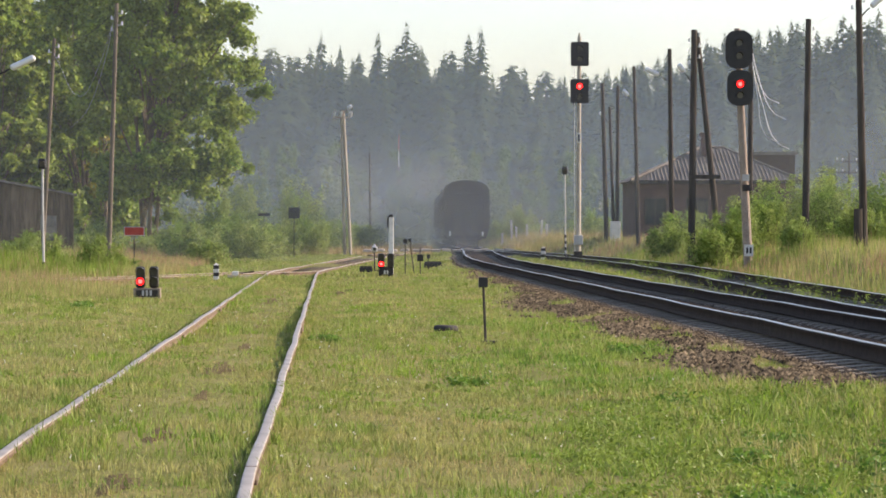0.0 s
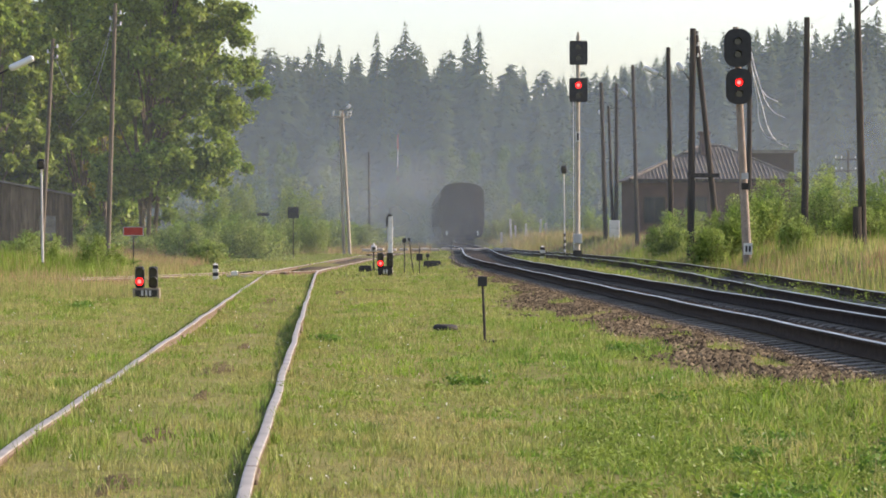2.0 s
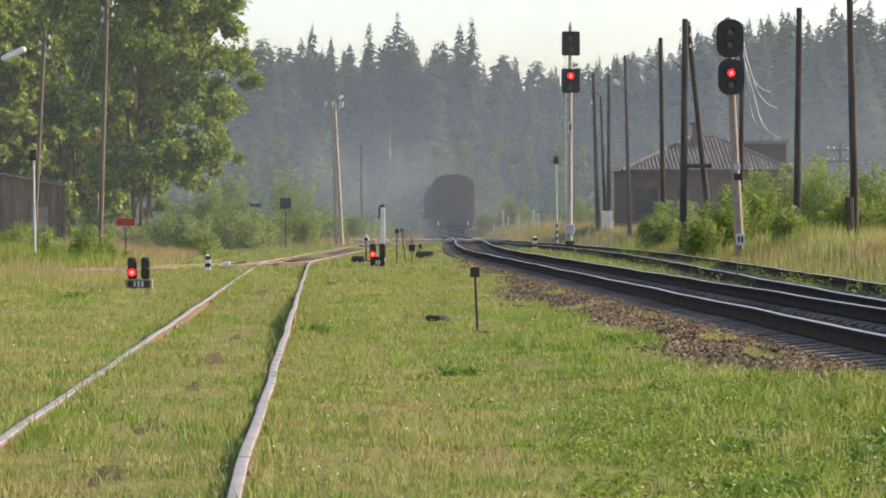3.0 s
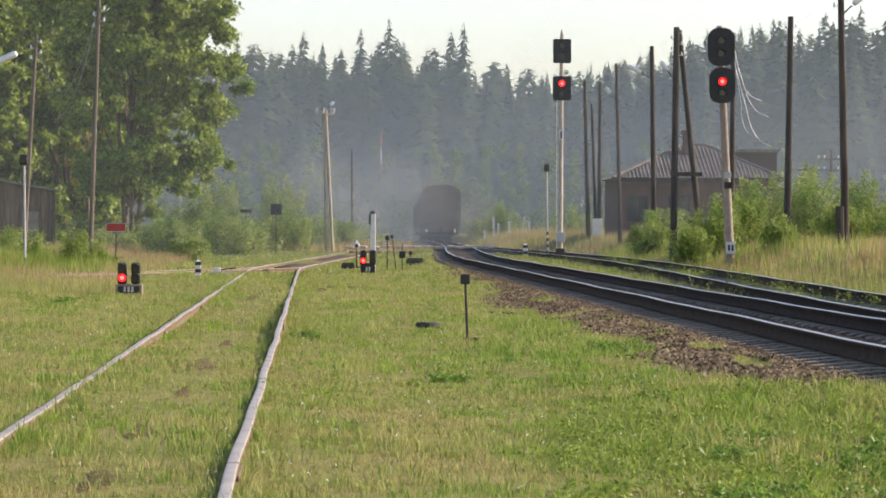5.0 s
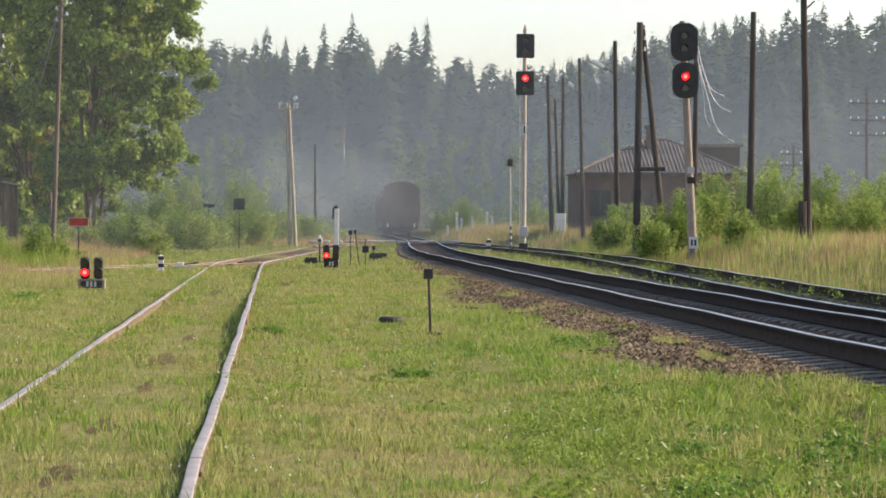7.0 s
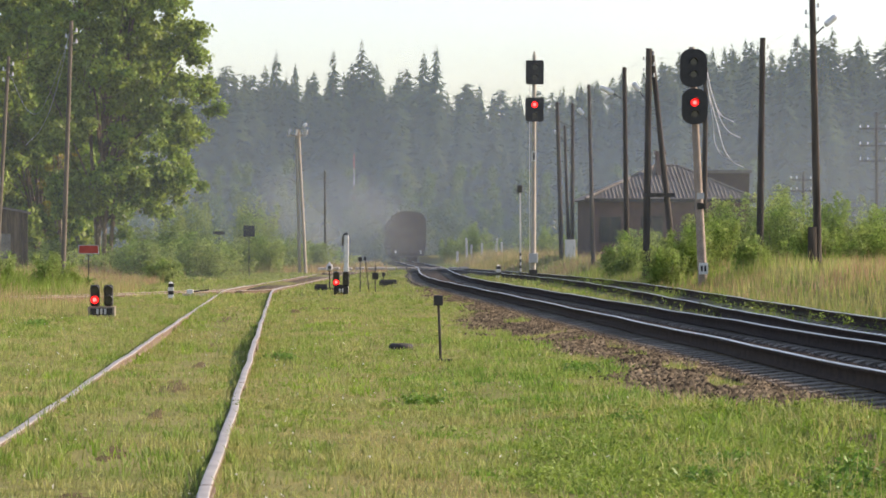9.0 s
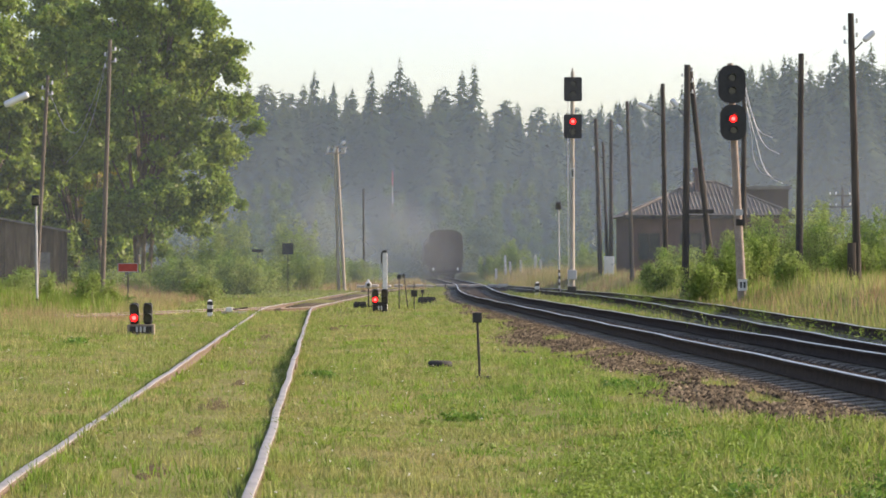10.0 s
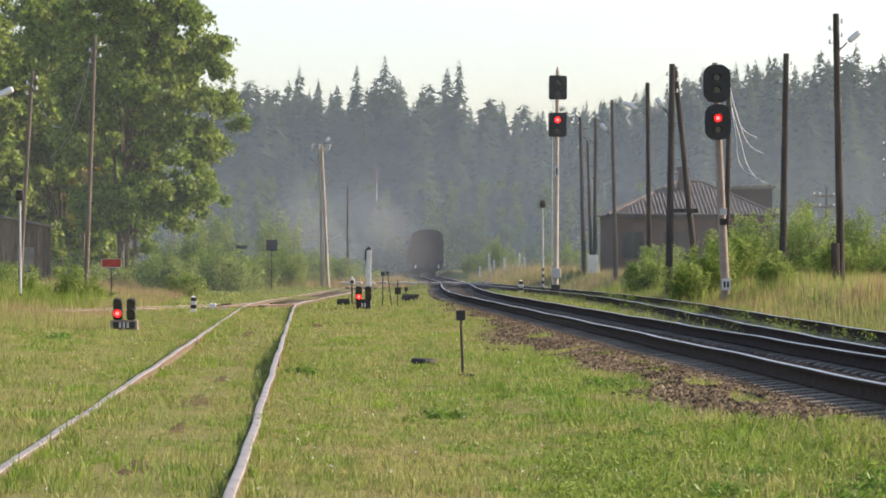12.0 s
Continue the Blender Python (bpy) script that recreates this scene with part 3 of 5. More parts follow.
# ---- trees beside the station ----
broadleaf(-9.7, 150, 3.4, 18.6, 5.0, 104000, 0.165, "tall leafy maple with several stems above rough grass", stems=3, skew=0.75)
for X, d, c, h, w, n in ((-14.6, 166, 2.0, 16.5, 3.8, 17000), (-19.5, 160, 1.5, 15.0, 3.6, 15000), (-17.5, 186, 2.5, 20.0, 4.5, 16000), (-23.5, 178, 2.0, 19.0, 4.4, 14000), (-12.8, 192, 3.0, 20.0, 3.6, 14000), (-29, 188, 2.0, 20.0, 4.5, 10000), (-15.6, 176, 0.8, 17.0, 4.2, 12000), (-20.6, 170, 0.8, 20.0, 4.6, 14000), (-26, 168, 0.8, 18.0, 4.4, 9000), (-17.8, 164, 0.5, 13.0, 3.6, 9000), (-12.4, 172, 0.5, 12.0, 3.2, 8000), (-22.5, 163, 0.4, 11.0, 3.4, 7000)):
    broadleaf(X, d, c, h, w, int(n * 1.9), 0.24, "dense green broadleaf tree behind the shed", group="trees behind the shed")
broadleaf(-12.6, 158, 3.2, 9.0, 1.3, 1600, 0.26, "slim young tree with leaves turning yellow", M_yellow)

for X, d, w, h, n in ((-8.05, 96, 1.1, 1.45, 900), (-7.5, 97, 0.9, 1.1, 600), (-9.7, 100, 1.0, 0.7, 600), (-11.8, 108, 1.6, 0.9, 1000), (-13.5, 128, 2.4, 1.1, 1400), (-6.6, 132, 2.4, 2.3, 2600), (-4.6, 140, 3.4, 2.3, 4200),
                      (-3.4, 160, 2.8, 1.9, 3000), (-6.8, 160, 3.4, 3.4, 4000), (-6.6, 205, 4.2, 5.2, 4200), (-1.4, 168, 3.0, 2.4, 3000), (-0.2, 190, 3.0, 2.6, 2400), (2.2, 205, 3.5, 2.2, 2400), (-2.2, 205, 4.0, 5.2, 3600),
                      (-9.6, 142, 2.6, 1.0, 1600), (-12.2, 146, 2.8, 1.6, 2000), (-5.4, 122, 1.8, 1.2, 1600), (-7.4, 139, 2.0, 1.9, 2400)):
    shrub(X, d, w, h, int(n * 2.6), 0.033 + d * 0.00024, "leafy green willow shrub among tall grass")
for X, d, w, h, n in ((14.2, 116, 1.7, 1.9, 2600), (13.4, 99, 1.5, 1.7, 2200), (14.8, 101, 1.8, 2.1, 3000), (16.2, 104, 2.0, 2.0, 3000), (17.4, 109, 2.6, 2.8, 4200), (19.3, 108, 2.6, 3.1, 4200), (20.9, 106, 2.4, 2.7, 3600),
                      (22.4, 104, 2.4, 2.4, 3000), (24.2, 108, 2.6, 2.6, 2600), (18.2, 95, 1.8, 1.5, 2400), (20.4, 95, 2.0, 1.5, 2400), (15.6, 92, 1.4, 1.1, 1500), (17, 134, 2.2, 1.8, 2000),
                      (21.5, 122, 3.0, 3.2, 3600), (26, 120, 3.0, 3.0, 2600), (15.2, 222, 2.6, 3.0, 1800), (13.6, 226, 2.0, 2.0, 1000), (19.6, 212, 3.0, 2.4, 1500), (24, 208, 3.4, 3.2, 1800)):
    shrub(X, d, w, h, int(n * 2.9), 0.025 + d * 0.00024, "bushy green shrub on the grassy bank")


# ---- shed ----
def shed():
    s = thing("shed", pose(-15.9, 138.5, float(ground_z(-15.6, 138)) - 0.05, 0, 0, 6), "weathered dark plank shed with a lean-to felt roof", "shed")
    w, dp = 6.4, 3.4
    bm = B()
    sheet(bm, [(-w / 2, 0), (w / 2, 0), (w / 2, 2.95), (-w / 2, 4.15)], dp - 0.06, pose(0, dp / 2, 0))
    part("body", bm, M_planks, s)
    n = 32
    for i in range(n):
        x = -w / 2 + (i + 0.5) * w / n
        top = 2.95 + (w / 2 - x) / w * 1.2
        bm = B()
        box(bm, w / n - 0.018, 0.03, top - 0.05, pose(x, 0.012 + 0.008 * (i % 2), top / 2))
        part("plank", bm, M_planks, s)
    for i in range(14):
        bm = B()
        box(bm, 0.03, dp / 14 - 0.02, 2.92, pose(w / 2 + 0.015, (i + 0.5) * dp / 14, 1.46))
        part("plank", bm, M_planks, s)
    bm = B()
    sheet(bm, [(-w / 2 - 0.2, 4.20), (w / 2 + 0.2, 2.93), (w / 2 + 0.2, 3.03), (-w / 2 - 0.2, 4.30)], dp + 0.6, pose(0, dp / 2, 0))
    part("roof", bm, M_felt, s, "sagging grey roofing felt")
    bm = B()
    box(bm, 0.8, 0.05, 1.9, pose(2.0, -0.03, 1.0), 0.01)
    d = part("door", bm, M_felt, s, "pale worn plank door")
    bm = B()
    tube(bm, (2.3, -0.06, 1.0), (2.3, -0.12, 1.0), 0.03)
    part("handle", bm, M_iron, d)


shed()


# ---- brick house ----
def window(parent, x, z, w, h):
    bm = B()
    sheet(bm, [(-w / 2, -h / 2), (w / 2, -h / 2), (w / 2, h / 2), (-w / 2, h / 2)], 0.04, pose(x, -0.03, z))
    g = part("window", bm, M_glass, parent, "dark window pane")
    bm = B()
    for xx in (-w / 2, 0, w / 2):
        box(bm, 0.07, 0.08, h + 0.07, pose(x + xx, -0.05, z))
    for zz in (-h / 2, h / 2):
        box(bm, w, 0.076, 0.07, pose(x, -0.05, z + zz))
    part("frame", bm, M_timber, g)


def house():
    z0 = float(ground_z(20.5, 152))
    h = thing("house", pose(21.0, 152, z0 - 0.05), "old single-storey brick house with a corrugated grey hip roof", "house")
    w, dp, e = 8.5, 8.0, 3.4
    bm = B()
    box(bm, w, dp, e, pose(0, dp / 2, e / 2))
    part("wall", bm, M_brick, h)
    ov, rz = 0.45, 1.85
    V = [(-w / 2 - ov, -ov, e - 0.1), (w / 2 + ov, -ov, e - 0.1), (w / 2 + ov, dp + ov, e - 0.1), (-w / 2 - ov, dp + ov, e - 0.1), (-0.35, dp / 2, e + rz), (1.0, dp / 2, e + rz)]
    bm = B()
    vs = [bm.verts.new(v) for v in V]
    for f in ((0, 1, 5, 4), (1, 2, 5), (2, 3, 4, 5), (3, 0, 4), (3, 2, 1, 0)):
        bm.faces.new([vs[i] for i in f])
    roof = part("roof", bm, M_slate, h, "weathered corrugated sheets")
    # ribs of the corrugated sheets, running down the slopes
    bm = B()
    for i in range(44):
        x = -w / 2 - ov + (i + 0.5) * (w + 2 * ov) / 44
        u = min(1.0, (x + w / 2 + ov) / (w / 2 + ov - 0.35), (w / 2 + ov - x) / (w / 2 + ov - 1.0))
        tube(bm, (x, -ov, e - 0.08), (x, -ov + u * (dp / 2 + ov), e - 0.08 + u * (rz + 0.1)), 0.034, 0.034, 6)
    part("ribs", bm, M_slate, roof)
    bm = B()
    tube(bm, (-0.35, dp / 2, e + rz + 0.02), (1.0, dp / 2, e + rz + 0.02), 0.09)
    tube(bm, (-w / 2 - ov, -ov, e - 0.05), (-0.35, dp / 2, e + rz), 0.08)
    tube(bm, (w / 2 + ov, -ov, e - 0.05), (1.0, dp / 2, e + rz), 0.08)
    part("ridge_caps", bm, M_slate, roof)
    bm = B()
    box(bm, 0.48, 0.5, 2.2, pose(-0.15, dp / 2 - 1.0, e + 1.5))
    box(bm, 0.62, 0.64, 0.18, pose(-0.15, dp / 2 - 1.0, e + 2.55))
    part("chimney", bm, M_brick, h, "soot-stained brick chimney")
    for x in (-3.3, -1.0, 1.4, 3.3):
        window(h, x, 1.65, 1.1, 1.4)
    bm = B()
    box(bm, w + 2 * ov, 0.05, 0.2, pose(0, -ov - 0.03, e - 0.15))
    part("fascia", bm, M_timber, h)


house()


def outbuilding():
    h = thing("outbuilding", pose(27.6, 178, float(ground_z(27, 178)) - 0.05), "brick outbuilding with a flat roof behind the house", "building")
    bm = B()
    box(bm, 4.2, 5, 5.6, pose(0, 2.5, 2.8))
    part("wall", bm, M_brickdark, h)
    bm = B()
    box(bm, 4.5, 5.3, 0.2, pose(0, 2.5, 5.65))
    part("roof", bm, M_felt, h)


outbuilding()


# ---- poles ----
def street_lamp_head(bm_arm, bm_head, x, z, reach, rise):
    """A curved arm and a long flat lamp head, to the side of a pole."""
    s = 1 if reach > 0 else -1
    tube(bm_arm, (x, 0, z), (x + reach * 0.45, 0, z + rise * 0.5), 0.028, 0.024, 7)
    m = pose(x + reach * 0.75, 0, z + rise * 0.8, 0, -math.degrees(math.atan2(rise * 0.55, abs(reach) * 0.55)) * s, 0)
    box(bm_head, abs(reach) * 0.62, 0.26, 0.19, m, 0.07)


def pole(x0, y, x1, ztop, r=0.12, label="weathered wooden utility pole on the grass bank", lamp=None, arms=(), material=None, name="utility_pole", group="utility poles", bz=None):
    material = material or M_timber
    z0 = float(ground_z(x0, y)) - 0.1 if bz is None else bz
    p = thing(name, pose(x0, y, z0), label, "pole", group)
    H, dx = ztop - z0, x1 - x0
    bm = B()
    tube(bm, (0, 0, 0), (dx, 0, H), r * 1.12, r * 0.82, 12)
    part("shaft", bm, material, p, smooth=False)
    for k, (zz, half) in enumerate(arms):
        xa = dx * (zz - z0) / H
        bm = B()
        box(bm, 2 * half, 0.09, 0.1, pose(xa, -r - 0.05, zz - z0))
        arm = part("crossarm", bm, M_timber, p)
        for s in (-0.92, -0.5, 0.5, 0.92):
            bm = B()
            tube(bm, (xa + s * half, -r - 0.05, zz - z0 + 0.05), (xa + s * half, -r - 0.05, zz - z0 + 0.14), 0.02, 0.02, 6)
            tube(bm, (xa + s * half, -r - 0.05, zz - z0 + 0.13), (xa + s * half, -r - 0.05, zz - z0 + 0.27), 0.06, 0.04, 8)
            part("insulator", bm, M_ceramic, arm)
    if lamp:
        zz, reach, rise = lamp
        a, h = B(), B()
        street_lamp_head(a, h, dx * (zz - z0) / H, zz - z0, reach, rise)
        arm = part("lamp_arm", a, M_iron, p)
        part("lamp_head", h, M_lampglass, arm, "pale grey street lamp head")
    return p


def pegs(p, dx, H, n=4):
    """Insulators on short hooks near the top of a pole."""
    for i in range(n):
        s = -1 if i % 2 else 1
        z = H - 0.25 - 0.22 * i
        bm = B()
        tube(bm, (dx, 0, z), (dx + s * 0.2, 0, z + 0.02), 0.012, 0.012, 5)
        tube(bm, (dx + s * 0.2, 0, z), (dx + s * 0.2, 0, z + 0.15), 0.045, 0.03, 7)
        part("insulator", bm, M_ceramic, p)


P1 = pole(16.96, 88.4, 16.77, 9.45, 0.12, "dark wooden lamp pole lashed to a short stub post", (8.2, 0.75, 0.65))
bm = B()
tube(bm, (-0.2, -0.08, 0), (-0.2, -0.08, 1.35), 0.15, 0.14, 10)
part("stub", bm, M_timber, P1, "thick stub post at the foot")
pegs(P1, -0.19, 8.6)
P2 = pole(17.96, 105.3, 18.08, 9.45, 0.13)
pegs(P2, 0.12, 8.6)
pole(18.35, 122, 18.42, 9.4, 0.12)
pole(14.95, 122, 14.83, 9.4, 0.11, lamp=(7.95, -1.05, 0.55), label="wooden lamp pole with a long lamp head")
pole(14.9, 135, 14.68, 9.4, 0.10, lamp=(7.5, -0.6, 0.75), label="slim wooden lamp pole behind the bank")
pole(14.94, 151, 14.7, 9.4, 0.12)
pole(15.75, 155, 15.5, 8.3, 0.09, lamp=(7.3, -0.6, 0.75), label="thin wooden lamp pole near a white cabinet")
pole(15.66, 152.5, 15.7, 9.4, 0.11)
pole(37.3, 200, 37.3, 7.0, 0.11, "distant telegraph pole with white insulators", arms=((6.4, 1.0), (5.6, 1.0)))
pole(42.2, 198, 42.2, 11.2, 0.12, "distant telegraph pole with white insulators", arms=((10.0, 1.3), (8.8, 1.3), (7.7, 1.3)))
L1 = pole(-8.7, 110, -8.36, 10.35, 0.09, "leaning grey utility pole in front of a tree", material=M_greywood)
pegs(L1, 0.34, 10.1)
L2 = pole(-12.1, 118, -11.58, 9.5, 0.085, "leaning grey utility pole beside the shed", material=M_greywood)
pegs(L2, 0.5, 9.2)
pole(-9.95, 82.5, -9.95, 7.1, 0.10, "timber lamp pole with a long pale lamp head", (5.9, 1.25, 0.58))
pole(3.05, 215, 3.0, 7.4, 0.09, "slim distant pole at the forest edge", material=M_timber)


def braced_pole():
    z0 = float(ground_z(14.3, 110.5)) - 0.1
    p = thing("braced_pole", pose(14.3, 110.5, z0), "wooden pole propped by a leaning strut and crossbar", "pole", "utility poles")
    H = 9.4 - z0
    bm = B()
    tube(bm, (0, 0, 0), (0.12, 0, H), 0.15, 0.12, 12)
    part("shaft", bm, M_timber, p)
    bm = B()
    tube(bm, (1.2, 0.15, 0), (0.24, 0.12, H - 0.1), 0.13, 0.1, 12)
    part("strut", bm, M_timber, p)
    bm = B()
    box(bm, 1.25, 0.1, 0.16, pose(0.5, -0.12, 3.57 - z0))
    part("crossbar", bm, M_timber, p)
    a, h = B(), B()
    street_lamp_head(a, h, 0.06, 7.25 - z0, -0.62, 0.8)
    arm = part("lamp_arm", a, M_iron, p)
    part("lamp_head", h, M_lampglass, arm, "pale grey street lamp head")
    pegs(p, 0.12, H, 6)


braced_pole()


def twin_pole():
    z0 = float(ground_z(0.9, 165)) - 0.1
    p = thing("twin_pole", pose(1.0, 165, z0), "pair of bleached timber poles joined at the top", "pole", "utility poles")
    H = 8.5 - z0
    for x0, x1 in ((-0.16, -0.36), (0.2, -0.24)):
        bm = B()
        tube(bm, (x0, 0, 0), (x1, 0.05, H), 0.1, 0.08, 10)
        part("shaft", bm, M_palewood, p)
    bm = B()
    box(bm, 1.1, 0.1, 0.1, pose(-0.35, -0.12, H - 0.4))
    arm = part("crossarm", bm, M_palewood, p)
    for x in (-0.8, -0.4, 0.05, 0.2):
        bm = B()
        tube(bm, (x, -0.12, H - 0.38), (x + 0.06, -0.12, H - 0.05), 0.05, 0.07, 8)
        part("insulator", bm, M_ceramic, arm)
    a, h = B(), B()
    street_lamp_head(a, h, -0.25, H - 0.15, 0.5, 0.45)
    la = part("lamp_arm", a, M_iron, p)
    part("lamp_head", h, M_lampglass, la, "pale lamp head")


twin_pole()


def striped_mast():
    p = thing("striped_mast", pose(8.6, 352, -0.6), "slim red and white striped mast among distant trees", "mast")
    for i in range(7):
        bm = B()
        tube(bm, (0, 0, i * 2.0), (0, 0, i * 2.0 + 2.0), 0.06, 0.06, 8)
        part("band", bm, M_white if i % 2 else M_redsign, p)


striped_mast()


def wire(name, pts, r, label, m=None):
    cu = bpy.data.curves.new(name, "CURVE")
    cu.dimensions, cu.bevel_depth, cu.bevel_resolution, cu.resolution_u = "3D", r, 1, 6
    s = cu.splines.new("BEZIER")
    s.bezier_points.add(len(pts) - 1)
    for b, p in zip(s.bezier_points, pts):
        b.co, b.handle_left_type, b.handle_right_type = p, "AUTO", "AUTO"
    cu.materials.append(m or M_wire)
    return tagged(new(name, cu), label, "wire", "overhead wires")


for k, (dx, dz) in enumerate(((0.55, -1.9), (0.85, -2.6), (0.5, -3.6), (1.0, -3.9))):
    wire("wire", [(18.45, 121.8, 9.2 - 0.2 * k), (18.5 + dx * 0.35, 121.7, 9.2 + dz * 0.55), (18.5 + dx, 121.6, 9.2 + dz), (18.5 + dx + 0.55, 121.6, 9.0 + dz - 0.1)], 0.02, "slack pale wire hanging from a pole")
wire("wire", [(-8.45, 110, 9.9), (-8.8, 110, 8.2), (-9.5, 111, 6.4), (-10.4, 113, 5.6)], 0.007, "slack cable drooping from a leaning pole")
wire("wire", [(-8.5, 110, 9.6), (-9.2, 111, 7.8), (-10.2, 114, 6.9), (-11.6, 118, 8.9)], 0.006, "slack cable between two leaning poles")
wire("wire", [(-8.4, 110, 10.0), (-10, 114, 9.3), (-11.6, 118, 9.3)], 0.012, "cable strung between two leaning poles", M_timber)
for z, s in ((9.3, 0.2), (9.05, -0.2), (8.85, 0.2)):
    wire("wire", [(16.77 + s, 88.4, z), (17.4 + s, 97, z - 0.25), (18.08 + s, 105.3, z)], 0.0024, "thin wire between two wooden poles", M_timber)
    wire("wire", [(18.08 + s, 105.3, z), (16.2 + s, 108, z - 0.2), (14.4 + s, 110.5, z)], 0.0024, "thin wire between two wooden poles", M_timber)
    wire("wire", [(14.4 + s, 110.5, z), (14.55 + s, 130, z - 0.4), (14.7 + s, 151, z)], 0.0024, "thin wire between two wooden poles", M_timber)
    wire("wire", [(14.7 + s, 151, z), (8 + s, 158, z - 0.9), (0.6 + s, 165, 8.3)], 0.0024, "thin wire crossing above the tracks", M_timber)


# ---- signals ----
def lens_unit(parent, x, y, z, r, lit=False):
    """A lens under a round visor, facing down the line."""
    r = r * 1.18 if lit else r
    bm = B()
    bmesh.ops.create_cone(bm, cap_ends=True, segments=20, radius1=r, radius2=r, depth=0.03, matrix=pose(x, y - 0.01, z, 90))
    ln = part("lens", bm, M_red if lit else M_lens, parent, "lit red signal lamp" if lit else "dark unlit lens")
    if lit:
        bm = B()
        bmesh.ops.create_cone(bm, cap_ends=True, segments=16, radius1=r * 0.55, radius2=r * 0.48, depth=0.02, matrix=pose(x, y - 0.033, z, 90))
        part("lamp_core", bm, M_hot, ln)
    # the visor: an open hood over the upper half, cut back underneath
    bm = B()
    n, R, rows = 16, r * 1.18, []
    for k in range(n + 1):
        a = radians(-30 + 240 * k / n)
        long = r * 2.4 * (0.35 + 0.65 * max(0, math.sin(a)))
        for rr in (R, R * 1.06):
            rows.append((bm.verts.new((x + math.cos(a) * rr, y, z + math.sin(a) * rr)), bm.verts.new((x + math.cos(a) * rr, y - long, z + math.sin(a) * rr))))
    for k in range(n):
        a, b, c, d = rows[2 * k], rows[2 * k + 2], rows[2 * k + 1], rows[2 * k + 3]
        bm.faces.new((a[0], b[0], b[1], a[1]))
        bm.faces.new((c[0], c[1], d[1], d[0]))
        bm.faces.new((a[1], b[1], d[1], c[1]))
    part("visor", bm, M_visor, parent)


def signal_head(parent, x, z, w, h, corner, lamps, y=-0.2):
    bm = B()
    sheet(bm, rounded(w, h, corner), 0.03, pose(x, y, z))
    hd = part("signal_head", bm, M_black, parent, "black signal head with background plate")
    bm = B()
    box(bm, w * 0.55, 0.22, h * 0.8, pose(x, y + 0.13, z), 0.04)
    part("housing", bm, M_black, hd)
    for dz, lit in lamps:
        lens_unit(hd, x, y - 0.02, z + dz, 0.105, lit)
    return hd


def bars(parent, x, y, z, n, w, h, material=M_black):
    """Unreadable characters, as plain bars."""
    for i in range(n):
        bm = B()
        box(bm, w, 0.006, h, pose(x + (i - (n - 1) / 2) * w * 1.7, y, z))
        part("character_bar", bm, material, parent)


def signal_a():
    s = thing("signal_mast", pose(10.26, 115.7, float(ground_z(10.26, 115.7))), "tall slim pale signal mast showing a red light", "railway signal", "mast signals")
    bm = B()
    tube(bm, (0, 0, 0), (0.05, 0, 9.4), 0.105, 0.08, 14)
    part("mast", bm, M_concrete, s, smooth=False)
    signal_head(s, 0.05, 8.67, 0.75, 1.0, 0.08, ((0.22, False), (-0.22, False)))
    signal_head(s, 0.04, 7.13, 0.76, 1.0, 0.08, ((0.2, True), (-0.24, False)))
    bm = B()
    box(bm, 0.36, 0.3, 0.4, pose(0, -0.12, 0.98), 0.02)
    part("relay_box", bm, M_greypaint, s, "grey relay box")
    bm = B()
    box(bm, 0.34, 0.3, 0.5, pose(0, 0, 0.25), 0.02)
    part("footing", bm, M_timber, s, "dark footing")
    bm = B()
    box(bm, 0.16, 0.02, 0.42, pose(0.02, -0.13, 5.2))
    pl = part("number_plate", bm, M_white, s, "small white plate")
    bars(pl, 0.02, -0.145, 5.2, 1, 0.07, 0.3)
    bm = B()
    for x in (-0.13, 0.13):
        tube(bm, (x, 0.24, 0.3), (x, 0.24, 9.0), 0.012, 0.012, 5)
    for i in range(28):
        tube(bm, (-0.13, 0.24, 0.5 + 0.3 * i), (0.13, 0.24, 0.5 + 0.3 * i), 0.009, 0.009, 4)
    part("ladder", bm, M_greypaint, s)
    bm = B()
    tube(bm, (0.05, 0, 9.38), (0.05, 0, 9.56), 0.05, 0.03, 8)
    part("cap", bm, M_concrete, s)


def signal_b():
    z0 = float(ground_z(14.29, 95.2))
    s = thing("signal_mast", pose(14.29, 95.2, z0), "leaning concrete signal mast with oval heads and a red light", "railway signal", "mast signals")
    bm = B()
    tube(bm, (0, 0, -0.1), (-0.4, 0, 8.35 - z0), 0.165, 0.105, 16)
    part("mast", bm, M_mastb, s)
    h1 = signal_head(s, -0.37, 7.62 - z0, 0.93, 1.3, 0.36, ((0.22, False), (-0.22, False)), -0.24)
    h2 = signal_head(s, -0.33, 6.31 - z0, 0.9, 1.22, 0.36, ((0.13, True), (-0.26, False)), -0.24)
    bm = B()
    box(bm, 0.3, 0.03, 0.4, pose(-0.02, -0.2, 0.55))
    pl = part("number_plate", bm, M_white, s, "white lettered plate")
    bars(pl, -0.02, -0.22, 0.55, 2, 0.07, 0.2)
    for z, m in ((3.25 - z0, M_greypaint), (2.9 - z0, M_iron)):
        bm = B()
        box(bm, 0.24, 0.02, 0.22, pose(-0.12, -0.19, z))
        part("plate", bm, m, s)


signal_a()
signal_b()


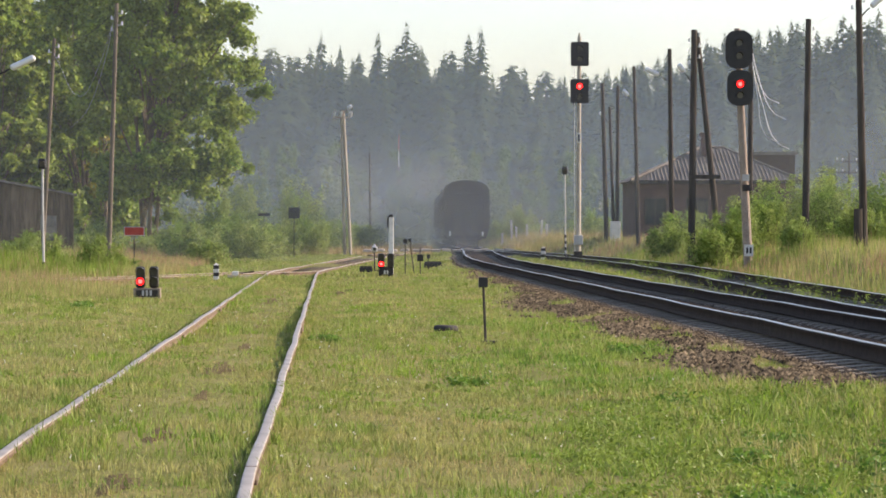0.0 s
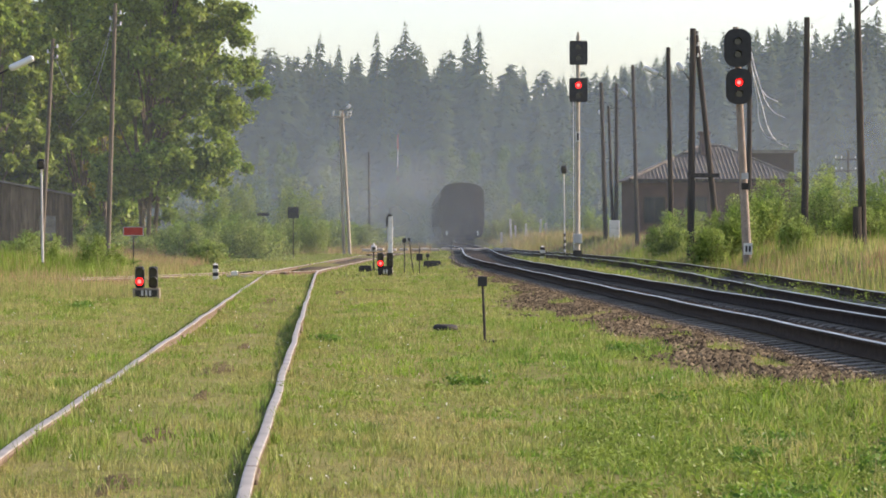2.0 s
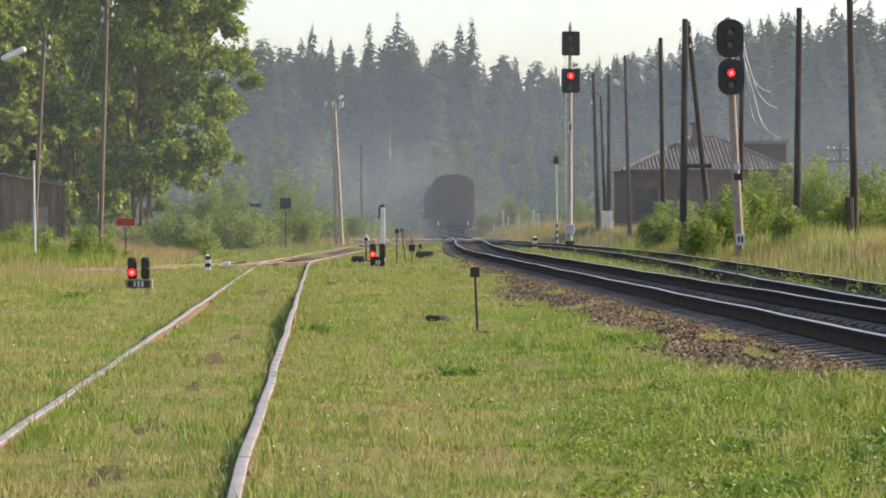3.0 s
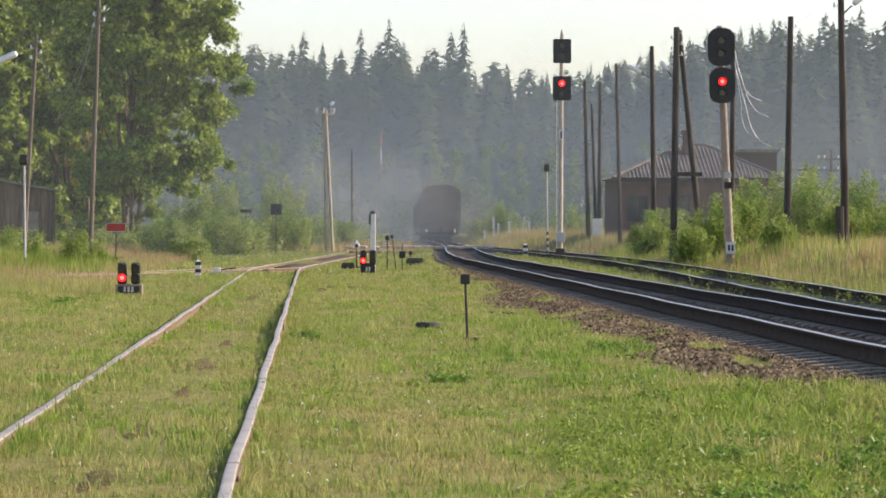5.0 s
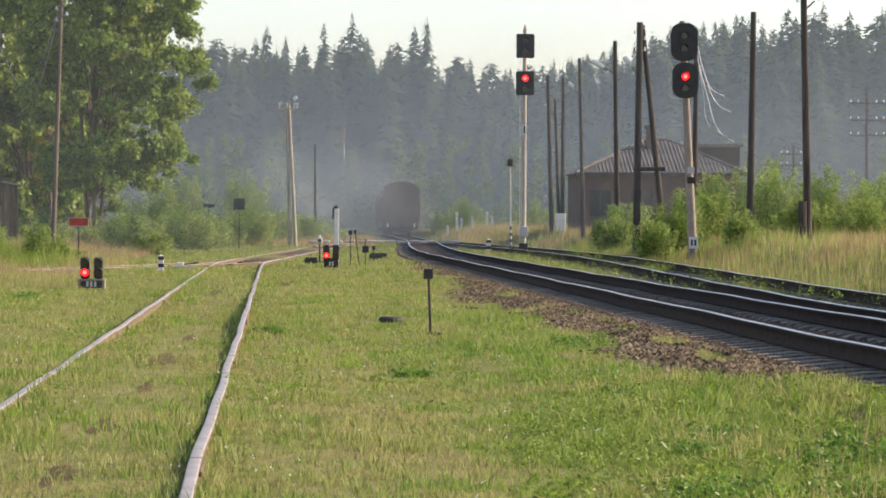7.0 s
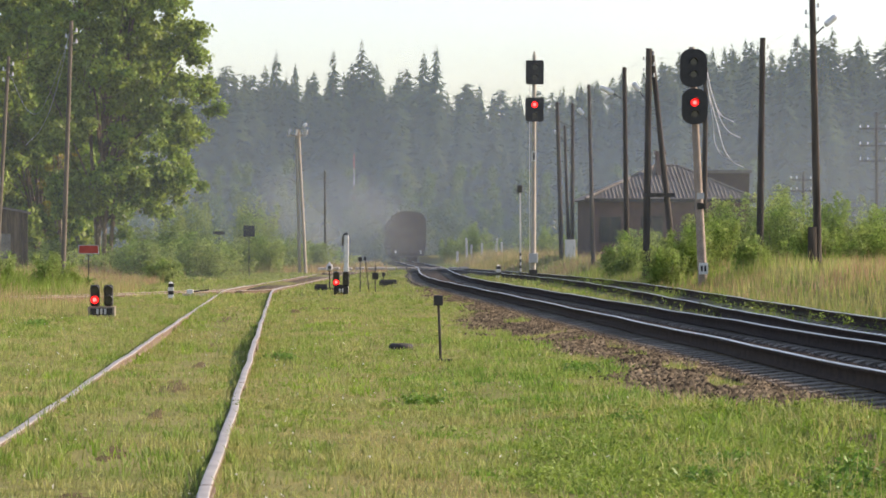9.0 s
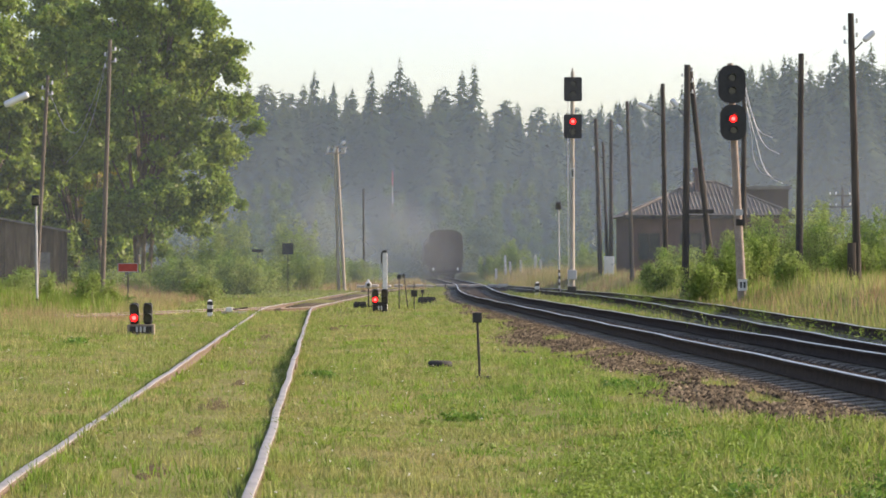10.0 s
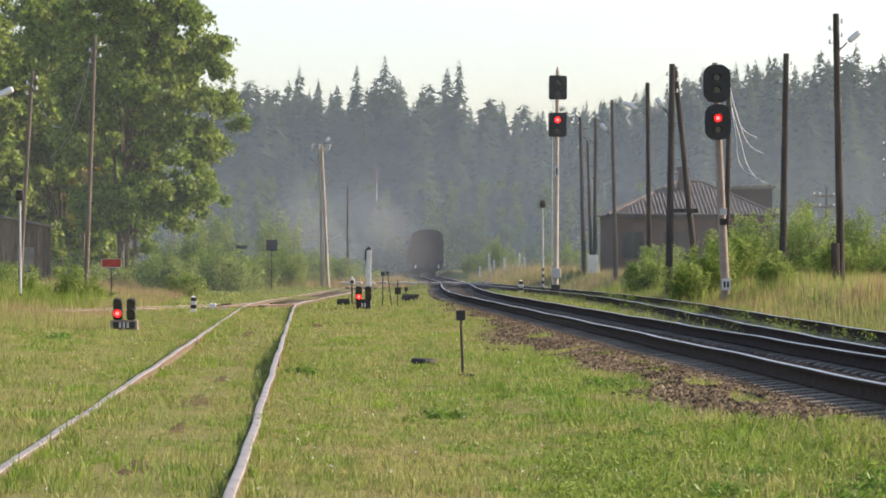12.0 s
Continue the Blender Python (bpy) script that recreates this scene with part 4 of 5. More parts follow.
def post_signal(x, y, top, label, banded=False):
    z0 = float(ground_z(x, y))
    s = thing("post_signal", pose(x, y, z0), label, "railway signal", "post signals")
    H = top - z0
    bm = B()
    tube(bm, (0.04, 0, 0), (0, 0, H), 0.04, 0.034, 10)
    part("post", bm, M_greypaint, s)
    bm = B()
    box(bm, 0.26, 0.22, 0.34, pose(0, -0.05, H), 0.06)
    hd = part("signal_head", bm, M_black, s)
    lens_unit(hd, 0, -0.17, H, 0.08)
    for i in range(4 if banded else 1):
        bm = B()
        tube(bm, (0.036, 0, 0.2 + 0.28 * i), (0.036, 0, 0.34 + 0.28 * i), 0.05, 0.05, 10)
        part("band", bm, M_black, s, "black band")


post_signal(-9.3, 90.8, 3.6, "white post with a small black lamp head in weeds")
post_signal(10.4, 124, 4.1, "slim grey post with a round black lamp head", True)


def dwarf_signal(x, y, w, plate, label):
    z0 = float(ground_z(x, y))
    s = thing("dwarf_signal", pose(x, y, z0), label, "railway signal", "dwarf signals")
    bm = B()
    box(bm, w, 0.34, 0.24, pose(0, 0, 0.12), 0.025)
    part("plinth", bm, M_sleeper if plate == "wide" else M_black, s, "low concrete plinth")
    for sx, lit in ((-0.15, True), (0.15, False)):
        bm = B()
        box(bm, 0.2, 0.2, 0.48, pose(sx, 0, 0.48), 0.05)
        hd = part("signal_head", bm, M_black, s)
        lens_unit(hd, sx, -0.12, 0.60, 0.085)
        lens_unit(hd, sx, -0.12, 0.385, 0.07 if lit else 0.085, lit)
    bm = B()
    if plate == "wide":
        box(bm, w * 0.8, 0.012, 0.15, pose(0, -0.18, 0.12))
    else:
        bmesh.ops.create_cone(bm, cap_ends=True, segments=24, radius1=0.16, radius2=0.16, depth=0.014, matrix=pose(0, -0.26, 0.15, 90))
    pl = part("number_plate", bm, M_iron, s, "worn black number plate with pale marks")
    bars(pl, 0, -0.19 if plate == "wide" else -0.27, 0.13, 3 if plate == "wide" else 2, 0.05, 0.12, M_greypaint)


dwarf_signal(-4.07, 62.4, 0.6, "wide", "black dwarf signal with a red light on pale plinth")
dwarf_signal(1.73, 87.5, 0.46, "round", "black dwarf signal with a red light and round plate")


# ---- signs, markers, yard clutter ----
def plate_sign(x, y, zc, w, h, material, label):
    z0 = float(ground_z(x, y))
    s = thing("sign", pose(x, y, z0), label, "sign")
    bm = B()
    tube(bm, (0, 0, -0.05), (0, 0, zc - z0 + h * 0.3), 0.02, 0.02, 8)
    part("post", bm, M_iron, s)
    bm = B()
    sheet(bm, rounded(w, h, 0.03, 3), 0.012, pose(0, -0.03, zc - z0))
    b = part("board", bm, material, s)
    bm = B()
    for xx in (-w / 2, w / 2):
        box(bm, 0.02, 0.025, h, pose(xx, -0.03, zc - z0))
    for zz in (-h / 2, h / 2):
        box(bm, w, 0.024, 0.02, pose(0, -0.03, zc - z0 + zz))
    part("rim", bm, M_greypaint if material is M_redsign else M_black, b)


plate_sign(-6.85, 98, 1.42, 0.68, 0.29, M_redsign, "rectangular red sign plate on a thin post")
plate_sign(-1.9, 146, 2.36, 0.56, 0.56, M_black, "small square dark sign on a thin post")
plate_sign(-3.6, 152, 2.3, 0.6, 0.16, M_black, "narrow dark sign plate among willow shrubs")


def banded_marker(x, y, h, r):
    z0 = float(ground_z(x, y))
    s = thing("marker_post", pose(x, y, z0), "short white marker post with black bands", "marker post", "marker posts")
    n = 4
    for i in range(n):
        bm = B()
        box(bm, 2 * r, 2 * r, h / n, pose(0, 0, h / n * (i + 0.5)), 0.012)
        part("band", bm, M_black if i % 2 else M_white, s, "black painted band" if i % 2 else "white painted band")
    bm = B()
    bmesh.ops.create_cone(bm, cap_ends=True, segments=4, radius1=r * 1.4, radius2=0.01, depth=0.06, matrix=pose(0, 0, h + 0.03, 0, 0, 45))
    part("cap", bm, M_white, s)


banded_marker(-3.26, 80, 0.42, 0.08)
banded_marker(9.6, 126, 0.58, 0.1)


def white_post():
    z0 = float(ground_z(1.95, 90))
    s = thing("post", pose(1.95, 90, z0), "white concrete post with a black cap and cable", "post")
    bm = B()
    box(bm, 0.15, 0.15, 1.85, pose(0, 0, 0.92), 0.02)
    part("shaft", bm, M_white, s)
    bm = B()
    box(bm, 0.14, 0.16, 0.1, pose(-0.01, 0, 1.88), 0.03)
    part("cap", bm, M_black, s)
    bm = B()
    tube(bm, (-0.1, -0.05, 1.86), (-0.12, -0.05, 1.5), 0.03, 0.025, 8)
    part("cable", bm, M_rubber, s)


white_post()


def stake(x, y, h, cap, label, lean=0.0, capz=None):
    z0 = float(ground_z(x, y))
    s = thing("marker_stake", pose(x, y, z0 - 0.02), label, "stake", "black stakes")
    bm = B()
    tube(bm, (0.0, 0, 0), (lean, 0, h), 0.018, 0.016, 8)
    part("rod", bm, M_iron, s)
    if cap:
        zc = capz or h
        bm = B()
        box(bm, cap, cap, cap * 1.1, pose(lean * zc / h, 0, zc - cap * 0.4), 0.008)
        part("cap", bm, M_black, s)
    return s


S = stake(1.95, 35.1, 0.87, 0.115, "thin black iron stake with a square cap", -0.035)
bm = B()
box(bm, 0.2, 0.14, 0.04, pose(0.05, 0, 0.07), 0.012)
part("foot_plate", bm, M_iron, S)
stake(2.42, 90.8, 1.13, 0.13, "thin black iron stake with a square cap")
stake(2.72, 91, 1.15, 0.09, "leaning thin black iron stake", -0.14)
stake(2.9, 90.5, 0.9, 0.2, "black stake carrying a small box", 0.0, 0.62)
stake(3.5, 100, 0.62, 0.12, "thin black iron stake with a square cap")


def low_box(x, y, w, d, h, label, material=M_rubber):
    s = thing("point_machine", pose(x, y, float(ground_z(x, y)) - 0.02), label, "point machine")
    bm = B()
    box(bm, w, d, h, pose(0, 0, h / 2), h * 0.2)
    part("case", bm, material, s)
    bm = B()
    box(bm, w * 0.9, d * 0.8, 0.04, pose(0.01, 0, h + 0.015), 0.01)
    part("lid", bm, M_iron, s)
    bm = B()
    tube(bm, (w / 2, 0, h * 0.4), (w / 2 + 0.25, 0, h * 0.4), 0.025)
    part("rod", bm, M_iron, s)


low_box(1.2, 95, 0.44, 0.4, 0.2, "dark low trackside cable box in grass")
low_box(4.1, 112, 0.7, 0.5, 0.24, "black point machine beside the main track")


def tyre(x, y):
    s = thing("old_tyre", pose(x, y, float(ground_z(x, y)) - 0.01, 0, 2, 0), "flattened piece of black rubber tyre lying in grass", "tyre")
    bm = B()
    n, k = 28, 8
    vs = []
    for i in range(n):
        a = 2 * math.pi * i / n
        vs.append([bm.verts.new(((0.135 + 0.05 * math.cos(b)) * math.cos(a) * 1.0, (0.135 + 0.05 * math.cos(b)) * math.sin(a), 0.06 + 0.05 * math.sin(b))) for b in (2 * math.pi * j / k for j in range(k))])
    for i in range(n):
        for j in range(k):
            bm.faces.new((vs[i][j], vs[(i + 1) % n][j], vs[(i + 1) % n][(j + 1) % k], vs[i][(j + 1) % k]))
    part("tread", bm, M_rubber, s, smooth=True)
    bm = B()
    bmesh.ops.create_cone(bm, cap_ends=True, segments=20, radius1=0.13, radius2=0.12, depth=0.04, matrix=pose(0, 0, 0.05))
    part("infill", bm, M_gravel, s)


tyre(1.69, 41)


def cabinet():
    z0 = float(ground_z(15.2, 149))
    s = thing("relay_cabinet", pose(15.2, 149, z0), "white metal relay cabinet at the foot of poles", "cabinet")
    bm = B()
    box(bm, 0.52, 0.4, 0.95, pose(0, 0, 0.6), 0.015)
    part("body", bm, M_white, s)
    bm = B()
    box(bm, 0.44, 0.02, 0.8, pose(0, -0.212, 0.6), 0.005)
    d = part("door", bm, M_white, s)
    bm = B()
    box(bm, 0.03, 0.03, 0.12, pose(0.16, -0.235, 0.62))
    part("handle", bm, M_iron, d)
    bm = B()
    box(bm, 0.5, 0.38, 0.14, pose(0, 0, 0.06))
    part("plinth", bm, M_concrete, s)


cabinet()

for X, d, h in ((13.9, 214, 1.7), (14.4, 216, 1.1), (14.9, 212, 1.15), (15.9, 211, 1.5), (16.6, 214, 1.2), (12.9, 210, 1.0)):
    bm = B()
    box(bm, 0.17, 0.17, h, pose(0, 0, h / 2), 0.02)
    ob = part("fence_post", bm, M_white)
    ob.matrix_basis = pose(X, d, float(ground_z(X, d)) + 0.25, RNG.uniform(-3, 3), RNG.uniform(-4, 4), 0)
    ob.location.z -= 0.25
    tagged(ob, "short whitewashed concrete post in dry grass", "post", "white posts")


def crossing():
    s = thing("crossing_deck", I4(), "weathered pale timber deck of a track crossing", "crossing", kind="structure")
    me = None
    for k, off in enumerate((-6.2, -5.5, -4.8, -4.1, -3.4, -2.9, -2.35, -1.75, -1.15, -0.45, 0.0, 0.45, 1.2, 1.8)):
        if me is None:
            bm = B()
            box(bm, 0.5, 3.4, 0.13, None, 0.02)
            me = bpy.data.meshes.new("plank")
            bm.to_mesh(me)
            bm.free()
            me.materials.append(M_plank)
        o = part("plank", me, M_plank, s)
        y = 158 + 0.2 * (k % 3)
        o.matrix_basis = pose(float(main_x(y)) + off, y, RAIL_TOP - 0.02 + 0.03 * (k % 2), 0, RNG.uniform(-2, 2), -2)


crossing()


def points_gear():
    """Switch ties and lever gear where the siding meets the spur."""
    s = thing("switch_lever", pose(-2.65, 82.5, float(ground_z(-2.65, 82.5))), "pale weathered hand lever gear of the siding points", "switch lever")
    bm = B()
    box(bm, 0.75, 0.25, 0.07, pose(0, 0, 0.05), 0.01)
    part("base", bm, M_palewood, s)
    bm = B()
    box(bm, 0.2, 0.16, 0.14, pose(-0.15, 0, 0.14), 0.03)
    part("counterweight", bm, M_white, s)
    bm = B()
    tube(bm, (-0.1, 0, 0.14), (0.4, 0, 0.2), 0.02)
    part("lever", bm, M_iron, s)


points_gear()


# ---- train ----
def wagon(rear):
    L, w = 13.8, 3.2
    t = thing("wagon", I4(), "dusty dark brown covered freight wagon rolling away", "wagon", "wagons of the train")
    prof = [(-1.52, 0.82), (-1.6, 1.4), (-1.6, 3.85), (-1.55, 4.05), (-1.4, 4.28), (-1.12, 4.48), (-0.6, 4.62), (0, 4.66), (0.6, 4.62), (1.12, 4.48), (1.4, 4.28), (1.55, 4.05), (1.6, 3.85), (1.6, 1.4), (1.52, 0.82)]
    bm = B()
    sheet(bm, prof, L, pose(0, L / 2, 0))
    part("body", bm, M_wagon, t)
    bm = B()
    top = [(x * 1.012, z + 0.02) for x, z in prof[2:13]] + [(x * 0.985, z - 0.05) for x, z in prof[2:13]][::-1]
    sheet(bm, top, L + 0.12, pose(0, L / 2, 0))
    part("roof", bm, M_wagonroof, t)
    for x in (-1.25, -0.45, 0.45, 1.25):
        bm = B()
        box(bm, 0.1, 0.09, 2.5, pose(x, -0.04, 2.5), 0.015)
        part("end_rib", bm, M_wagon, t)
    for z in (1.25, 2.45, 3.72):
        bm = B()
        box(bm, 3.1, 0.07, 0.1, pose(0, -0.035, z), 0.015)
        part("end_rail", bm, M_wagon, t)
    for s in (-1, 1):
        for i in range(9):
            bm = B()
            box(bm, 0.07, 0.12, 2.1, pose(s * 1.62, 0.5 + i * 1.6, 2.4))
            part("side_rib", bm, M_wagon, t)
    bm = B()
    for x in (0.98, 1.38):
        tube(bm, (x, -0.12, 0.9), (x, -0.12, 4.1), 0.018, 0.018, 6)
    for i in range(9):
        tube(bm, (0.98, -0.12, 1.1 + 0.34 * i), (1.38, -0.12, 1.1 + 0.34 * i), 0.014, 0.014, 5)
    part("ladder", bm, M_iron, t)
    bm = B()
    box(bm, 2.9, L, 0.3, pose(0, L / 2, 0.72), 0.03)
    part("underframe", bm, M_iron, t)
    bm = B()
    box(bm, 0.3, 0.7, 0.26, pose(0, -0.3, 1.02), 0.05)
    part("coupler", bm, M_iron, t)
    for x in (-1.15, 1.15):
        bm = B()
        box(bm, 0.12, 0.05, 0.34, pose(x, -0.08, 0.92), 0.01)
        part("marker_plate", bm, M_white, t, "small pale end plate")
    for yb in (2.2, L - 2.2):
        bm = B()
        for s in (-1, 1):
            box(bm, 0.16, 2.5, 0.3, pose(s * 1.0, yb, 0.6), 0.05)
        box(bm, 2.2, 0.5, 0.3, pose(0, yb, 0.65), 0.05)
        bg = part("bogie", bm, M_iron, t)
        for ya in (-0.92, 0.92):
            bm = B()
            for s in (-1, 1):
                tube(bm, (s * 0.73, yb + ya, 0.475), (s * 0.86, yb + ya, 0.475), 0.475, 0.475, 24)
            tube(bm, (-0.73, yb + ya, 0.475), (0.73, yb + ya, 0.475), 0.09)
            part("wheelset", bm, M_iron, bg)
    return t


WAGONS = [wagon(True)]
for i in range(4):
    WAGONS.append(copy_thing(WAGONS[0], I4()))


def dust_puff(w, h, mat, label):
    """A bowed veil of dust."""
    n = 13
    u = np.linspace(-1, 1, n)
    X, Z = np.meshgrid(u * w, u * h)
    Y = 0.5 * np.sin(X * 0.6) + 0.4 * np.cos(Z * 0.7)
    V = np.stack([X.ravel(), Y.ravel(), Z.ravel()], 1)
    i, j = np.meshgrid(np.arange(n - 1), np.arange(n - 1), indexing="ij")
    a = (i * n + j).ravel()
    ob = part("dust_cloud", soup("dust_cloud", V, np.stack([a, a + 1, a + n + 1, a + n], 1), mat), mat, smooth=True)
    return tagged(ob, label, "dust cloud", "dust behind the train", "stuff")


PUFFS = [dust_puff(6.5, 5.0, m, "pale dust cloud drifting behind the train") for m in (M_dust, M_dust, M_dust_low)]


# ---- grass, weeds, stones ----
SPOTS = [(-1.15, 29, 0.15, 1.5), (-1.2, 19.6, 0.1, 0.6), (-1.22, 16.1, 0.11, 0.6), (-1.1, 24, 0.06, 0.8), (-1.1, 36, 0.08, 1.2), (-1.1, 45, 0.1, 1.5), (-1.2, 57, 0.12, 2.0)]
SPOTS += [(0.45, 66.5, 0.16, 1.1), (1.1, 67, 0.32, 0.9), (0.2, 62, 0.12, 1.2), (3.28, 15.5, 0.3, 1.0), (3.1, 14.4, 0.22, 0.6), (3.3, 18, 0.16, 0.5), (3.85, 18.7, 0.22, 0.7), (4.25, 20.4, 0.25, 0.6)]


def bare(x, y):
    """Where no grass grows: rails, ballast and the gravel at its foot."""
    ed = 0.22 * np.sin(y * 0.7) + 0.18 * np.sin(y * 0.23 + 2) + 0.12 * np.sin(y * 1.9)
    left = main_x(y) - x
    soft = RNG.normal(0, 0.16, np.shape(x))
    b = (left < 1.4 + 1.15 * sstep(23.5, 25.5, y) + 0.35 * sstep(34, 47, y) - 1.2 * sstep(50, 72, y) + (ed * 0.8 + soft) * sstep(22, 26, y)) & (left > -1.6)
    b &= ~((patchy(x, y, 0.8, 21) > 0.74) & (left > 1.6))
    b |= (np.abs(x - loop_x(y)) < 0.95 + 0.5 * soft) & (np.sin(y * 0.5) + np.sin(y * 0.21 + x) + 2 * soft < 0.6)
    b |= (np.abs(x - siding_x(y)) < 0.75 + soft) & (y > 98)
    b |= (np.abs(x + 1.15) < 0.2 + 0.6 * soft) & (soft > -0.02) & (y < 70)
    for x0, y0, rx, ry in SPOTS:
        b |= ((x - x0) / rx) ** 2 + ((y - y0) / ry) ** 2 < 0.25 + 3.0 * soft
    for f in (siding_x, spur_x):
        for s in (-0.795, 0.795):
            b |= np.abs(x - f(y) - s) < 0.05
    return b


def tallness(x, y):
    """How high the yard grass stands: worn short in patches, tall beside rails and near the ballast."""
    h = 0.3 + 0.75 * patchy(x, y, 0.8, 1) * patchy(x, y, 3.1, 2) * 1.6 + 0.35 * patchy(x, y, 0.3, 3)
    h = h + 0.45 * sstep(1.3, 2.8, x) * (1 - sstep(34, 50, y)) * patchy(x, y, 1.0, 4) * 1.6
    rail = np.minimum(np.abs(x - siding_x(y) - 0.795), np.abs(x - siding_x(y) + 0.795))
    h = h + 0.35 * (1 - sstep(0.05, 0.3, rail))
    return np.clip(h, 0.25, 1.6)


def near_ballast(x, y):
    """The damp strip beside the ballast, where the grass stays green and thick."""
    edge = 1.55 + 0.5 * np.sin(y * 0.55) + 0.7 * (patchy(x, y, 0.6, 9) - 0.5)
    return (x > edge + 1.1 * sstep(28, 42, y)) & (patchy(x, y, 0.55, 11) + 0.6 * patchy(x, y, 1.7, 12) > 0.62)


def worn(x, y):
    return ~near_ballast(x, y)


def blades(name, label, n, y0, y1, xlo, xhi, h0, h1, w, material, power=1.0, lean=0.45, keep=None, tuft=0, spread=0.03, field=None, sparse=0.0):
    """Single blades of grass, in tufts of so many where tuft is given, thinning out with distance."""
    m = n // tuft if tuft else n
    u = RNG.uniform(0, 1, m)
    y = y0 * (y1 / y0) ** u if power == 0 else (y0 ** power + u * (y1 ** power - y0 ** power)) ** (1 / power)
    x = xlo(y) + RNG.uniform(0, 1, m) * (xhi(y) - xlo(y))
    size = np.ones(m)
    ox = oy = np.zeros(m)
    if sparse:
        go = RNG.uniform(0, 1, m) < np.clip(1.25 * patchy(x, y, 0.7, 6) * (0.45 + patchy(x, y, 2.4, 7)) + 1 - sparse, 0.05, 1)
        x, y, size = x[go], y[go], size[go]
    if tuft:
        size = np.repeat(RNG.uniform(0.5, 1.25, len(x)), tuft)
        x, y = np.repeat(x, tuft), np.repeat(y, tuft)
        sp = spread * (0.5 + 0.5 * y / y0) * RNG.uniform(0.4, 1.2, len(x))
        ox, oy = RNG.normal(0, 1, len(x)), RNG.normal(0, 1, len(x))
        x, y = x + ox * sp, y + oy * sp
    ok = ~bare(x, y)
    if keep is not None:
        ok &= keep(x, y)
    x, y, size = x[ok], y[ok], size[ok]
    n = len(x)
    grow = field(x, y) if field else np.clip(0.6 + 0.4 * np.sin(x * 1.3 + 0.6 * np.sin(y * 0.45)) * np.sin(y * 0.37 + x * 0.4) + 0.25 * np.sin(x * 3.1 + y * 1.7), 0.6, 1.25)
    h = (h0 + (h1 - h0) * RNG.uniform(0, 1, n) ** 1.7) * grow * size
    z = ground_z(x, y) - 0.01
    a, t = RNG.uniform(0, 6.283, n), RNG.uniform(0, 6.283, n)
    if tuft:
        a = np.arctan2(oy[ok], ox[ok]) + RNG.normal(0, 0.7, n)
    ww = w * RNG.uniform(0.6, 1.3, n) * (0.4 + y / y0 * 0.6) / 2
    dx, dy = np.cos(t) * ww, np.sin(t) * ww
    ln = lean * RNG.uniform(0.1, 1.0, n) * h
    lx, ly = np.cos(a) * ln, np.sin(a) * ln
    base = [np.stack([x - dx, y - dy, z], 1), np.stack([x + dx, y + dy, z], 1)]
    if y0 < 13.5 and tuft:
        mid = [np.stack([x + k * dx * 0.8 + lx * 0.3, y + k * dy * 0.8 + ly * 0.3, z + h * 0.6], 1) for k in (1, -1)]
        V = np.stack(base + mid + [np.stack([x + lx, y + ly, z + h * 0.95], 1)], 1).reshape(-1, 3)
        i = np.arange(n)[:, None] * 5
        F = np.concatenate([i + np.array([[0, 1, 2]]), i + np.array([[0, 2, 3]]), i + np.array([[3, 2, 4]])])
    else:
        V = np.stack(base + [np.stack([x + lx, y + ly, z + h], 1)], 1).reshape(-1, 3)
        F = np.arange(3 * n).reshape(n, 3)
    ob = part(name, soup(name, V, F, material), material)
    return tagged(ob, label, "grass", kind="stuff")


LO = lambda y: -0.135 * y - 0.5
HI = lambda y: np.minimum(0.25 * y + 0.5, loop_x(y) + 2)
blades("turf_blades", "short worn yellow-green turf of the yard", 175000, 12, 30, LO, HI, 0.02, 0.055, 0.009, M_mown, 1.2, 1.0, worn, sparse=0.3)
blades("turf_blades", "short worn yellow-green turf of the yard", 160000, 30, 80, LO, HI, 0.022, 0.06, 0.020, M_mown, 1.2, 0.9, sparse=0.4)
blades("grass", "patchy tufted yard grass, green and straw-coloured", 120000, 12, 26, LO, HI, 0.04, 0.14, 0.006, M_grass, 1.2, 0.75, tuft=12, spread=0.03, field=tallness, sparse=0.8)
blades("grass", "patchy tufted yard grass, green and straw-coloured", 130000, 25.5, 50, LO, HI, 0.04, 0.14, 0.011, M_grass, 1.2, 0.7, tuft=10, spread=0.04, field=tallness, sparse=0.8)
blades("grass", "patchy tufted yard grass, green and straw-coloured", 110000, 49, 85, LO, HI, 0.045, 0.15, 0.02, M_grass, 1.2, 0.65, tuft=8, spread=0.06, field=tallness, sparse=0.7)
blades("grass", "yard grass thinning towards the far points", 110000, 84, 200, LO, HI, 0.06, 0.18, 0.04, M_grass, 1.2)
blades("dry_grass", "sparse dry straw stalks standing in the turf", 20000, 12, 75, LO, HI, 0.06, 0.17, 0.0035, M_straw, 1.0, 0.4, worn, sparse=0.9)
BLO = lambda y: loop_x(y) + 2.0
BHI = lambda y: 0.27 * y + 3
blades("tall_grass", "tall tawny grass on the bank beside the loop track", 30000, 55, 170, BLO, BHI, 0.25, 0.75, 0.02, M_straw, 1.3, 0.3)
blades("tall_grass", "tall green grass on the bank beside the loop track", 60000, 55, 220, BLO, BHI, 0.2, 0.6, 0.022, M_grass, 1.3, 0.3)
LLO = lambda y: -0.15 * y - 2
LHI = lambda y: np.minimum(-0.03 * y - 2.2 + 3.5 * sstep(95, 190, y), spur_x(y) - 0.9 + 50 * sstep(75, 60, y))
blades("tall_grass", "tall tawny and reddish grass around the shed", 60000, 84, 200, LLO, LHI, 0.2, 0.62, 0.02, M_straw, 1.2, 0.3)
